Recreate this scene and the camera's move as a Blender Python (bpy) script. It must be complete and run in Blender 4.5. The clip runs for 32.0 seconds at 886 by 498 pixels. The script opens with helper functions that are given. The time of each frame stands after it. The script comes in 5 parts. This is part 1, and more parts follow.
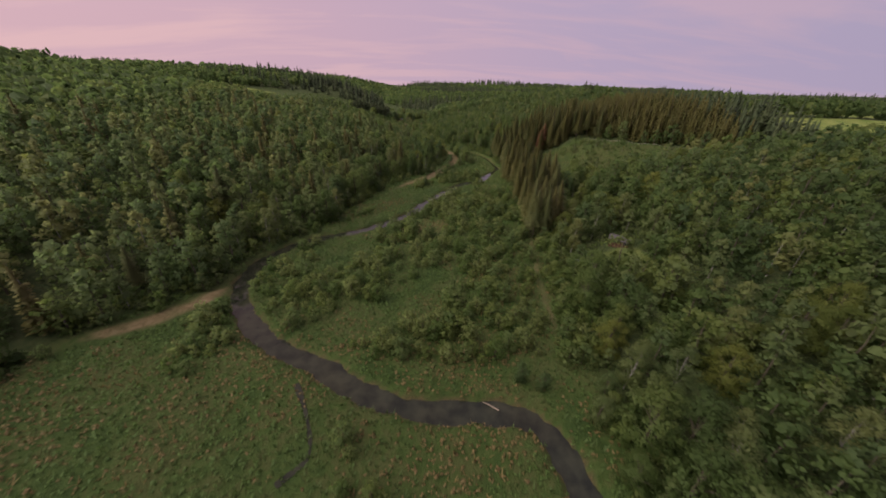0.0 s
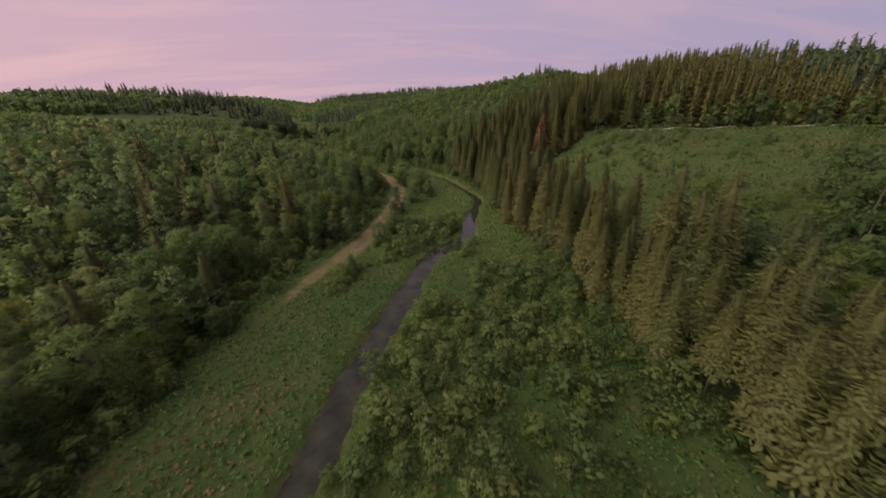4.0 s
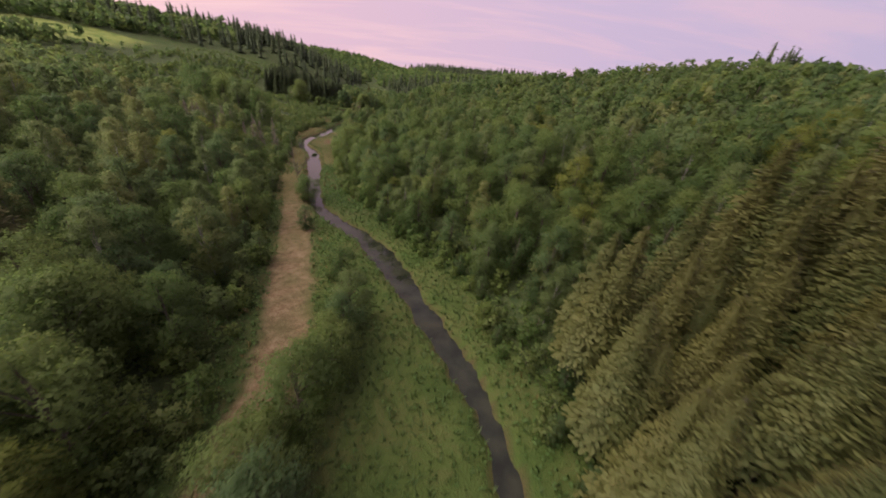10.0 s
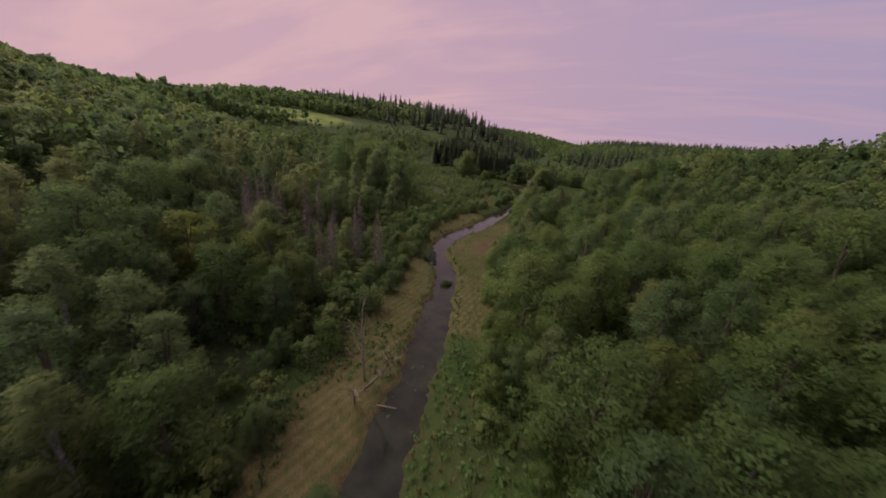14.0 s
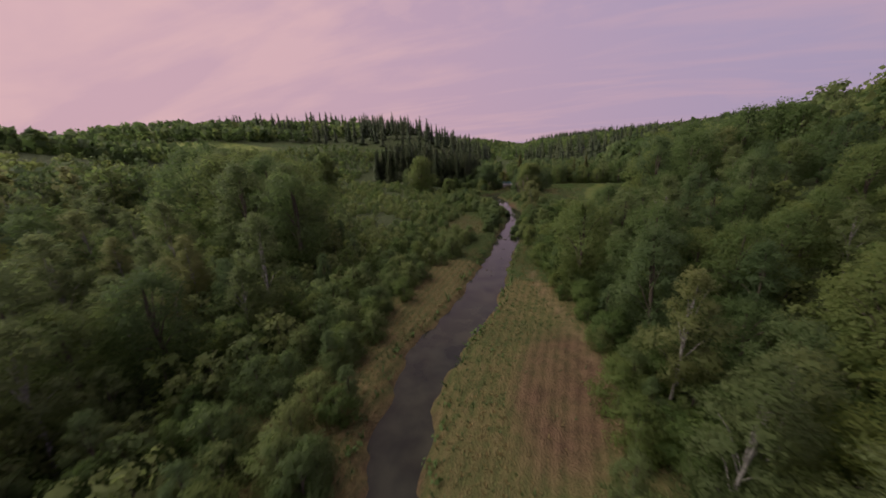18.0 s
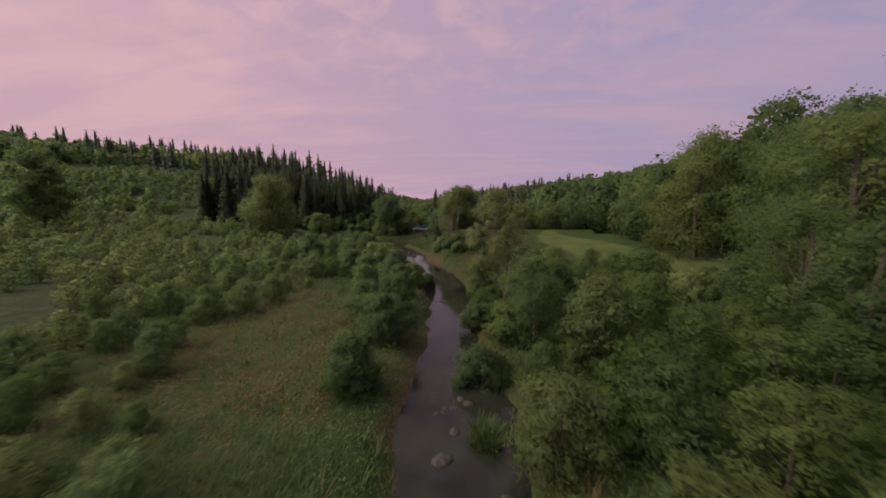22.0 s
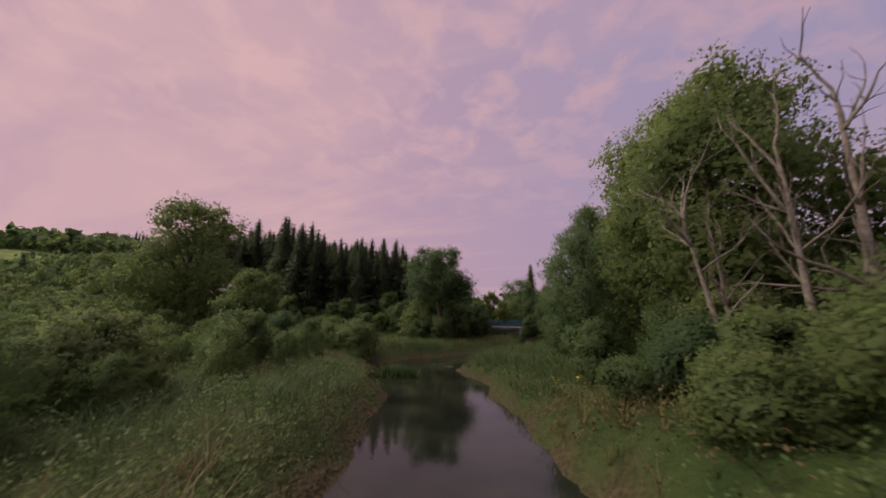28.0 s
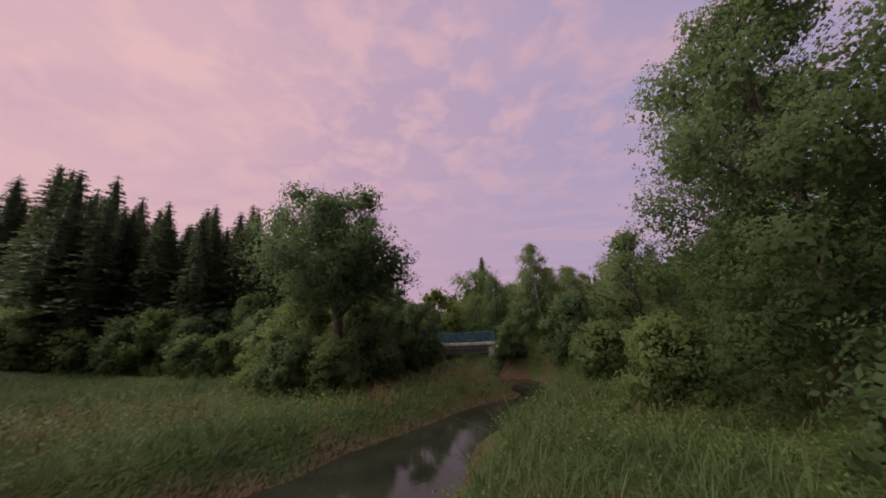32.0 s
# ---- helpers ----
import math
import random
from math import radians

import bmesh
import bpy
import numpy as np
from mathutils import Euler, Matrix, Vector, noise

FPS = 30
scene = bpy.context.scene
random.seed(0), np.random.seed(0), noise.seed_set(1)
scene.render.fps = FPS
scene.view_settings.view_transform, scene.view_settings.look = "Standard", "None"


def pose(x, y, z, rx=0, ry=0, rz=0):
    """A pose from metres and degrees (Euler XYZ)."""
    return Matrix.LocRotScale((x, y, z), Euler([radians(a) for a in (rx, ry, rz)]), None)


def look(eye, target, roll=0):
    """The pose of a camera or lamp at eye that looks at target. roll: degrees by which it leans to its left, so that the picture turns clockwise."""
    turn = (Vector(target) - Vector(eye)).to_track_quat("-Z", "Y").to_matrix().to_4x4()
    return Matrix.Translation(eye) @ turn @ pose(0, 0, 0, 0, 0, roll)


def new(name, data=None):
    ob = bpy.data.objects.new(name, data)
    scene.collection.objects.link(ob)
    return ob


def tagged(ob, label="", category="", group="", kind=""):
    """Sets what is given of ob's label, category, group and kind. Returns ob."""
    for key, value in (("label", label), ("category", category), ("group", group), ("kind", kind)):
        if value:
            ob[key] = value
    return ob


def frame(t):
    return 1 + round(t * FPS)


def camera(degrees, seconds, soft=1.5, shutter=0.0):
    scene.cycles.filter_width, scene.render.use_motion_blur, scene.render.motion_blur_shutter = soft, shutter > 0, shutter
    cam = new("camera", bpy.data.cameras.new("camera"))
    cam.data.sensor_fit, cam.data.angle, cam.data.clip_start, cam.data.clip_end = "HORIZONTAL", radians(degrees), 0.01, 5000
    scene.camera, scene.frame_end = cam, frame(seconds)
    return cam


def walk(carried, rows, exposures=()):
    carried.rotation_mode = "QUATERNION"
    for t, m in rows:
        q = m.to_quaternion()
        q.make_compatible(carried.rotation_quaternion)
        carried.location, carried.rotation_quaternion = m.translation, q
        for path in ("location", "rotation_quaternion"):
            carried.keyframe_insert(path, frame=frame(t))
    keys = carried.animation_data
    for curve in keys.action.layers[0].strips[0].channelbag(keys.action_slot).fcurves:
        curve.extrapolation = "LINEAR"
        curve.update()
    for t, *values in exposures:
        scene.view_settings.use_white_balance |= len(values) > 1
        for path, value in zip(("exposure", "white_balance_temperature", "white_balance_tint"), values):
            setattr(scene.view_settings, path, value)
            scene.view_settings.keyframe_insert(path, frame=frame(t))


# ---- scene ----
cam = camera(107.8, 32.0, soft=1.7, shutter=0.28)
# seconds, eye, point looked at, roll
PATH = [
    (0, (-2.01, -0.83, 47.93), (-1.57, 17.08, 39.04), 2.28),
    (0.5, (-2.65, 12.34, 46.75), (-2.13, 30.29, 37.94), 2.14),
    (1, (-3.21, 26.08, 45.31), (-2.58, 44.03, 36.52), 1.98),
    (1.5, (-3.54, 40.46, 43.98), (-2.74, 58.42, 35.22), 1.44),
    (2, (-3.98, 53.93, 42.37), (-2.78, 71.88, 33.63), 0.89),
    (2.5, (-4.52, 66.91, 40.57), (-2.72, 84.85, 31.90), -0.62),
    (3, (-4.42, 79.29, 38.95), (-1.95, 97.17, 30.35), -1.64),
    (3.5, (-3.40, 91.58, 37.79), (-0.23, 109.41, 29.31), -2.57),
    (5.5, (6.13, 135.65, 34.49), (10.65, 153.24, 26.12), -2.91),
    (6, (8.88, 146.67, 33.77), (13.55, 164.28, 25.53), -2.63),
    (6.5, (11.69, 158.27, 33.44), (16.43, 175.87, 25.21), -1.66),
    (7, (14.56, 169.58, 33.31), (19.27, 187.23, 25.18), -1.15),
    (7.5, (17.16, 181.32, 33.33), (21.76, 199.03, 25.24), -0.14),
    (8, (19.82, 193.05, 33.70), (24.17, 210.78, 25.53), 1.31),
    (8.5, (22.19, 205.56, 34.21), (26.02, 223.25, 25.69), 2.21),
    (9, (23.84, 217.60, 34.47), (26.98, 235.21, 25.51), 3.18),
    (9.5, (25.12, 229.15, 33.79), (27.07, 246.79, 24.57), 4.93),
    (10, (25.77, 240.42, 32.91), (25.85, 258.08, 23.54), 6.64),
    (10.5, (24.97, 252.02, 31.85), (23.18, 269.63, 22.54), 7.46),
    (11, (23.14, 262.57, 30.86), (19.48, 280.07, 21.89), 7.82),
    (11.5, (20.02, 273.36, 30.06), (14.67, 290.66, 21.56), 7.58),
    (12, (16.27, 283.72, 29.40), (9.54, 300.78, 21.43), 7.57),
    (12.5, (11.72, 293.92, 28.40), (3.88, 310.74, 20.95), 6.63),
    (13, (6.58, 303.61, 27.52), (-1.99, 320.29, 20.57), 6.41),
    (13.5, (1.15, 312.34, 27.02), (-7.75, 328.96, 20.37), 6.04),
    (14, (-3.69, 319.82, 26.46), (-12.68, 336.46, 19.94), 5.47),
    (14.5, (-8.31, 326.81, 25.59), (-17.24, 343.49, 19.12), 4.92),
    (16.5, (-18.38, 348.86, 23.43), (-27.12, 365.78, 17.32), 2.62),
    (17, (-22.61, 356.69, 22.38), (-31.08, 373.78, 16.37), 1.37),
    (17.5, (-27.00, 364.68, 21.30), (-34.98, 382.06, 15.44), -0.45),
    (18, (-31.01, 372.38, 20.13), (-38.18, 390.17, 14.48), -2.94),
    (18.5, (-34.45, 380.72, 18.57), (-40.69, 398.97, 13.26), -5.49),
    (19, (-36.97, 389.33, 17.06), (-42.42, 407.93, 12.11), -6.30),
    (19.5, (-38.72, 398.01, 15.81), (-43.51, 416.89, 11.30), -6.48),
    (20, (-40.09, 405.59, 15.03), (-44.24, 424.71, 10.85), -6.31),
    (20.5, (-41.08, 412.60, 13.85), (-44.55, 431.93, 10.07), -5.54),
    (21, (-42.16, 420.22, 12.63), (-44.98, 439.72, 9.20), -3.44),
    (21.5, (-42.89, 427.77, 11.25), (-45.22, 447.41, 8.24), -1.98),
    (22, (-43.70, 434.58, 10.04), (-45.59, 454.34, 7.53), -0.16),
    (22.5, (-44.47, 441.14, 8.90), (-46.04, 460.98, 6.97), 1.59),
    (23, (-45.30, 447.50, 7.95), (-46.62, 467.40, 6.51), 2.42),
    (23.5, (-46.17, 454.08, 6.98), (-47.24, 474.03, 6.07), 2.13),
    (24, (-46.82, 460.25, 6.14), (-47.87, 480.22, 5.94), 1.85),
    (24.5, (-47.62, 466.27, 5.70), (-48.80, 486.21, 6.54), 1.34),
    (25, (-48.24, 471.82, 5.59), (-50.22, 491.64, 7.42), 4.04),
    (25.5, (-48.88, 476.50, 5.38), (-52.28, 496.02, 8.06), 7.12),
    (27.5, (-52.49, 490.02, 3.79), (-59.19, 508.37, 8.08), 3.06),
    (28, (-54.12, 492.77, 3.76), (-60.74, 511.15, 8.06), 0.78),
    (28.5, (-55.54, 495.43, 3.95), (-61.95, 513.88, 8.24), -1.34),
    (29, (-56.78, 498.18, 4.33), (-63.02, 516.72, 8.48), -2.03),
    (29.5, (-57.75, 501.40, 4.63), (-63.79, 520.02, 8.72), -2.75),
    (30, (-58.41, 504.67, 4.69), (-64.26, 523.34, 8.84), -3.37),
    (30.5, (-59.07, 508.00, 4.63), (-64.60, 526.77, 8.79), -2.56),
    (31, (-59.51, 510.84, 4.40), (-64.50, 529.73, 8.66), -2.11),
    (31.5, (-59.90, 513.57, 4.12), (-63.88, 532.63, 8.69), -2.26),
    (32, (-60.18, 515.87, 3.95), (-62.74, 535.06, 8.96), -2.96),
]
walk(cam, [(t, look(eye, target, roll)) for t, eye, target, roll in PATH], [(0, 0.2, 6500, 10), (8, 0.25, 6500, 10), (10, 0.62, 6500, 10), (11, 0.6, 6450, 10), (12, 0.3, 6420, 11), (14, 0.0, 6330, 13), (20, 0.0, 6330, 13), (26, -0.05, 6350, 14), (29, -0.14, 6330, 14), (32, 0.08, 6330, 14)])

# ---- light ----
world = bpy.data.worlds.new("dusk_sky")
scene.world = world
world.use_nodes = True
wt = world.node_tree
wt.nodes.clear()


def wnode(kind, **kw):
    n = wt.nodes.new(kind)
    for k, v in kw.items():
        n.inputs[k].default_value = v
    return n


sky = wt.nodes.new("ShaderNodeTexSky")
sky.sky_type = "NISHITA"
sky.sun_disc = False
sky.sun_elevation = radians(-2)
sky.sun_rotation = radians(-149)
sky.dust_density = 3.0
geo = wt.nodes.new("ShaderNodeTexCoord")
sep = wt.nodes.new("ShaderNodeSeparateXYZ")
wt.links.new(geo.outputs["Generated"], sep.inputs[0])


def wmath(op, a, b=None):
    n = wt.nodes.new("ShaderNodeMath")
    n.operation = op
    for i, v in enumerate((a, b)):
        if v is None:
            continue
        if isinstance(v, (int, float)):
            n.inputs[i].default_value = v
        else:
            wt.links.new(v, n.inputs[i])
    return n.outputs[0]


def wramp(fac, *stops):
    n = wt.nodes.new("ShaderNodeValToRGB")
    el = n.color_ramp.elements
    while len(el) < len(stops):
        el.new(0.5)
    for e, (p, c) in zip(el, stops):
        e.position, e.color = p, (*c, 1)
    wt.links.new(fac, n.inputs[0])
    return n.outputs[0]


def wmix(f, a, b, blend="MIX"):
    n = wt.nodes.new("ShaderNodeMix")
    n.data_type = "RGBA"
    n.blend_type = blend
    for i, v in ((0, f), (6, a), (7, b)):
        if isinstance(v, (int, float)):
            n.inputs[i].default_value = v
        elif isinstance(v, tuple):
            n.inputs[i].default_value = (*v, 1)
        else:
            wt.links.new(v, n.inputs[i])
    return n.outputs[2]


# a cloud deck: the direction projected on a plane overhead
up = wmath("MAXIMUM", sep.outputs[2], 0.0)
den = wmath("ADD", up, 0.16)
comb = wt.nodes.new("ShaderNodeCombineXYZ")
wt.links.new(wmath("DIVIDE", sep.outputs[0], den), comb.inputs[0])
wt.links.new(wmath("DIVIDE", sep.outputs[1], den), comb.inputs[1])


def wnoise(vec, scale, detail, rough, dist=0.0):
    n = wt.nodes.new("ShaderNodeTexNoise")
    wt.links.new(vec, n.inputs["Vector"])
    n.inputs["Scale"].default_value, n.inputs["Detail"].default_value = scale, detail
    n.inputs["Roughness"].default_value, n.inputs["Distortion"].default_value = rough, dist
    return n.outputs[0]


stretch = wt.nodes.new("ShaderNodeMapping")
stretch.inputs["Rotation"].default_value = (0, 0, radians(38))
stretch.inputs["Scale"].default_value = (0.55, 1.8, 1.0)
wt.links.new(comb.outputs[0], stretch.inputs[0])
bands = wnoise(stretch.outputs[0], 0.9, 5.0, 0.55, 0.4)
puffs = wnoise(comb.outputs[0], 5.2, 5.0, 0.55, 0.3)
# west is brighter and pinker, east is bluer
west = wmath("ADD", wmath("MULTIPLY", sep.outputs[0], -0.42), wmath("MULTIPLY", sep.outputs[1], 0.12))
west = wmath("ADD", west, 0.5)
base = wramp(west, (0.0, (0.30, 0.29, 0.44)), (0.45, (0.40, 0.33, 0.47)), (0.75, (0.52, 0.36, 0.455)), (1.0, (0.66, 0.42, 0.455)))
glow = wramp(west, (0.0, (0.44, 0.34, 0.44)), (0.5, (0.62, 0.40, 0.45)), (1.0, (0.86, 0.55, 0.50)))
band_f = wramp(bands, (0.46, (0, 0, 0)), (0.62, (1, 1, 1)))
puff_f = wramp(puffs, (0.46, (0, 0, 0)), (0.62, (1, 1, 1)))
high = wramp(up, (0.25, (0, 0, 0)), (0.6, (1, 1, 1)))
clouds = wmix(wmath("MULTIPLY", band_f, 0.5), base, glow)
clouds = wmix(wmath("MULTIPLY", wmath("MULTIPLY", puff_f, high), 0.8), clouds, glow)
haze = wramp(up, (0.0, (1, 1, 1)), (0.28, (0, 0, 0)))
clouds = wmix(wmath("MULTIPLY", haze, 0.35), clouds, wramp(west, (0.1, (0.38, 0.31, 0.42)), (0.9, (0.62, 0.40, 0.44))))
bg_sky = wt.nodes.new("ShaderNodeBackground")
wt.links.new(sky.outputs[0], bg_sky.inputs[0])
bg_sky.inputs[1].default_value = 0.05
bg_cloud = wt.nodes.new("ShaderNodeBackground")
wt.links.new(clouds, bg_cloud.inputs[0])
bg_cloud.inputs[1].default_value = 0.95
add = wt.nodes.new("ShaderNodeAddShader")
wt.links.new(bg_sky.outputs[0], add.inputs[0])
wt.links.new(bg_cloud.outputs[0], add.inputs[1])
wout = wt.nodes.new("ShaderNodeOutputWorld")
wt.links.new(add.outputs[0], wout.inputs[0])

sun = new("sun", bpy.data.lights.new("sun", "SUN"))
sun.data.energy, sun.data.angle, sun.data.color = 3.25, radians(70), (1.0, 0.95, 0.80)
sun.matrix_world = look((-52, -16, 57), (0, 0, 0))

# ---- materials ----


class Mat:
    """A node material under construction."""

    def __init__(self, name):
        self.m = bpy.data.materials.new(name)
        self.m.use_nodes = True
        self.t = self.m.node_tree
        self.b = self.t.nodes["Principled BSDF"]
        self.out = self.t.nodes["Material Output"]

    def put(self, socket, v):
        if isinstance(v, (int, float)):
            socket.default_value = v
        elif isinstance(v, tuple):
            socket.default_value = (*v, 1) if len(v) == 3 and socket.type == "RGBA" else v
        else:
            self.t.links.new(v, socket)

    def noise(self, scale, detail=4.0, rough=0.55, vec=None, dist=0.0):
        n = self.t.nodes.new("ShaderNodeTexNoise")
        self.t.links.new(vec or self.pos(), n.inputs["Vector"])
        n.inputs["Scale"].default_value, n.inputs["Detail"].default_value = scale, detail
        n.inputs["Roughness"].default_value, n.inputs["Distortion"].default_value = rough, dist
        return n.outputs[0]

    def pos(self):
        return self.t.nodes.new("ShaderNodeNewGeometry").outputs["Position"]

    def attr(self, name):
        n = self.t.nodes.new("ShaderNodeAttribute")
        n.attribute_name = name
        return n.outputs["Fac"]

    def ramp(self, fac, *stops):
        n = self.t.nodes.new("ShaderNodeValToRGB")
        el = n.color_ramp.elements
        while len(el) < len(stops):
            el.new(0.5)
        for e, (p, c) in zip(el, stops):
            e.position, e.color = p, (*c, 1)
        self.t.links.new(fac, n.inputs[0])
        return n.outputs[0]

    def mix(self, f, a, b, blend="MIX"):
        n = self.t.nodes.new("ShaderNodeMix")
        n.data_type, n.blend_type = "RGBA", blend
        for i, v in ((0, f), (6, a), (7, b)):
            self.put(n.inputs[i], v)
        return n.outputs[2]

    def math(self, op, a, b=0.0):
        n = self.t.nodes.new("ShaderNodeMath")
        n.operation = op
        self.put(n.inputs[0], a)
        self.put(n.inputs[1], b)
        return n.outputs[0]

    def random(self):
        return self.t.nodes.new("ShaderNodeObjectInfo").outputs["Random"]

    def island(self):
        return self.t.nodes.new("ShaderNodeNewGeometry").outputs["Random Per Island"]

    def bump(self, height, strength, distance=0.05):
        n = self.t.nodes.new("ShaderNodeBump")
        self.put(n.inputs["Height"], height)
        n.inputs["Strength"].default_value, n.inputs["Distance"].default_value = strength, distance
        self.t.links.new(n.outputs[0], self.b.inputs["Normal"])

    def done(self, color, rough=0.8, metal=0.0, spec=0.3):
        self.put(self.b.inputs["Base Color"], color)
        self.put(self.b.inputs["Roughness"], rough)
        self.b.inputs["Metallic"].default_value = metal
        self.b.inputs["Specular IOR Level"].default_value = spec
        return self.m


def foliage(name, dark, mid, light, through_light=0.66):
    """Leaves: tone differs from tree to tree, from bough to bough and leaf to leaf, and lets some light through."""
    m = Mat(name)
    tone = m.math("ADD", m.math("MULTIPLY", m.random(), 0.5), m.math("MULTIPLY", m.noise(0.16, 2.0), 0.5))
    tone = m.math("ADD", tone, m.attr("tree_tone"))
    tone = m.math("ADD", tone, m.math("MULTIPLY", m.math("SUBTRACT", m.noise(1.1, 2.0), 0.5), 0.36))
    tone = m.math("ADD", tone, m.math("MULTIPLY", m.math("SUBTRACT", m.noise(6.0, 2.0), 0.5), 0.2))
    tone = m.math("ADD", tone, m.math("MULTIPLY", m.math("SUBTRACT", m.island(), 0.5), 0.16))
    dark, mid, light = (tuple(c * k for c, k in zip(tone, (1.40, 1.34, 1.25))) for tone in (dark, mid, light))
    dark, light = (tuple(c * 0.62 + d * 0.38 for c, d in zip(end, mid)) for end in (dark, light))
    col = m.ramp(tone, (0.22, dark), (0.48, mid), (0.76, light))
    m.done(col, 0.62, spec=0.25)
    tl = m.t.nodes.new("ShaderNodeBsdfTranslucent")
    m.t.links.new(col, tl.inputs[0])
    mx = m.t.nodes.new("ShaderNodeMixShader")
    mx.inputs[0].default_value = through_light
    m.t.links.new(m.b.outputs[0], mx.inputs[1])
    m.t.links.new(tl.outputs[0], mx.inputs[2])
    m.t.links.new(mx.outputs[0], m.out.inputs[0])
    return m.m


LEAF_OAK = foliage("oak_leaves", (0.052, 0.085, 0.034), (0.090, 0.138, 0.046), (0.158, 0.190, 0.062))
LEAF_BIRCH = foliage("birch_leaves", (0.074, 0.110, 0.046), (0.124, 0.162, 0.066), (0.200, 0.208, 0.084))
LEAF_WILLOW = foliage("willow_leaves", (0.062, 0.099, 0.038), (0.103, 0.150, 0.056), (0.165, 0.195, 0.072))
LEAF_ALDER = foliage("alder_leaves", (0.055, 0.093, 0.041), (0.090, 0.136, 0.057), (0.148, 0.186, 0.074))
LEAF_HAZEL = foliage("hazel_leaves", (0.053, 0.097, 0.031), (0.096, 0.146, 0.045), (0.152, 0.188, 0.060))
LEAF_WARM = foliage("maple_leaves", (0.078, 0.110, 0.033), (0.124, 0.156, 0.043), (0.180, 0.195, 0.052))
NEEDLES = foliage("spruce_needles", (0.058, 0.080, 0.031), (0.088, 0.094, 0.033), (0.116, 0.108, 0.037), 0.4)
# darker copy of the spruce needles: the woods' dark look is put into this colour
NEEDLES_DARK = foliage("dark_spruce_needles", (0.042, 0.062, 0.033), (0.062, 0.084, 0.042), (0.088, 0.104, 0.050), 0.4)
NEEDLES_BROWN = foliage("withered_needles", (0.09, 0.05, 0.025), (0.15, 0.085, 0.045), (0.2, 0.12, 0.07), 0.1)
TWIGS_DEAD = foliage("bare_grey_twigs", (0.075, 0.064, 0.056), (0.125, 0.108, 0.094), (0.18, 0.157, 0.138), 0.05)
GRASS = foliage("grass_blades", (0.029, 0.053, 0.017), (0.049, 0.081, 0.025), (0.075, 0.101, 0.035), 0.32)
STRAW = foliage("dry_grass_blades", (0.072, 0.066, 0.023), (0.122, 0.097, 0.041), (0.182, 0.138, 0.066), 0.25)
HERBS = foliage("meadow_herbs", (0.050, 0.090, 0.027), (0.076, 0.126, 0.036), (0.112, 0.142, 0.050), 0.45)
HERBS_BROWN = foliage("seeding_dock_and_sorrel", (0.06, 0.05, 0.02), (0.10, 0.075, 0.034), (0.15, 0.105, 0.05), 0.25)
FLOWERS = foliage("yellow_blossoms", (0.34, 0.26, 0.03), (0.44, 0.34, 0.05), (0.52, 0.42, 0.09), 0.2)


def bark(name, a, b, scale):
    m = Mat(name)
    n = m.noise(scale, 5.0, 0.65)
    m.bump(n, 0.6, 0.03)
    return m.done(m.ramp(n, (0.35, a), (0.65, b)), 0.9)


BARK = bark("brown_bark", (0.05, 0.04, 0.03), (0.13, 0.105, 0.08), 9.0)
BARK_BIRCH = bark("white_birch_bark", (0.10, 0.09, 0.08), (0.36, 0.34, 0.31), 4.0)
BARK_DEAD = bark("weathered_grey_wood", (0.13, 0.10, 0.08), (0.29, 0.235, 0.19), 6.0)

# ground: woodland litter, tall meadow, mown strip, bare track, straw and field grass by what grows there
g = Mat("valley_ground")
n1, n2, n3 = g.noise(0.11, 4.0), g.noise(0.9, 4.0), g.noise(6.0, 3.0)
meadow = g.ramp(g.math("ADD", g.math("MULTIPLY", n1, 0.6), g.math("MULTIPLY", n2, 0.4)), (0.38, (0.030, 0.053, 0.014)), (0.48, (0.044, 0.069, 0.018)), (0.56, (0.060, 0.070, 0.024)), (0.62, (0.042, 0.065, 0.018)), (0.7, (0.048, 0.074, 0.021)))
mowing = g.t.nodes.new("ShaderNodeTexWave")
g.t.links.new(g.pos(), mowing.inputs["Vector"])
mowing.bands_direction = "X"
mowing.inputs["Scale"].default_value, mowing.inputs["Distortion"].default_value, mowing.inputs["Detail"].default_value = 0.32, 1.4, 2.0
litter = g.ramp(n2, (0.35, (0.032, 0.050, 0.018)), (0.65, (0.066, 0.078, 0.032)))
soil = g.ramp(g.math("ADD", g.math("MULTIPLY", n2, 0.5), g.math("MULTIPLY", n3, 0.5)), (0.36, (0.115, 0.072, 0.040)), (0.5, (0.205, 0.140, 0.082)), (0.66, (0.30, 0.222, 0.140)))
straw = g.ramp(g.math("ADD", g.math("MULTIPLY", g.math("ADD", g.math("MULTIPLY", n2, 0.8), g.math("MULTIPLY", mowing.outputs["Fac"], 0.2)), 0.6), g.math("MULTIPLY", n3, 0.4)), (0.36, (0.08, 0.08, 0.03)), (0.52, (0.145, 0.112, 0.048)), (0.66, (0.21, 0.15, 0.075)))
field = g.ramp(n1, (0.35, (0.11, 0.155, 0.035)), (0.6, (0.19, 0.215, 0.06)))
bed = g.ramp(n3, (0.35, (0.035, 0.022, 0.014)), (0.6, (0.12, 0.075, 0.045)))
col = g.mix(g.attr("wood"), meadow, litter)
col = g.mix(g.attr("field"), col, field)
col = g.mix(g.attr("straw"), col, straw)
col = g.mix(g.attr("track"), col, soil)
turned = g.ramp(g.math("ADD", g.math("MULTIPLY", g.math("ADD", n2, n3), 0.44), g.math("MULTIPLY", mowing.outputs["Fac"], 0.12)), (0.35, (0.060, 0.036, 0.022)), (0.62, (0.125, 0.076, 0.047)))
col = g.mix(g.attr("turned"), col, turned)
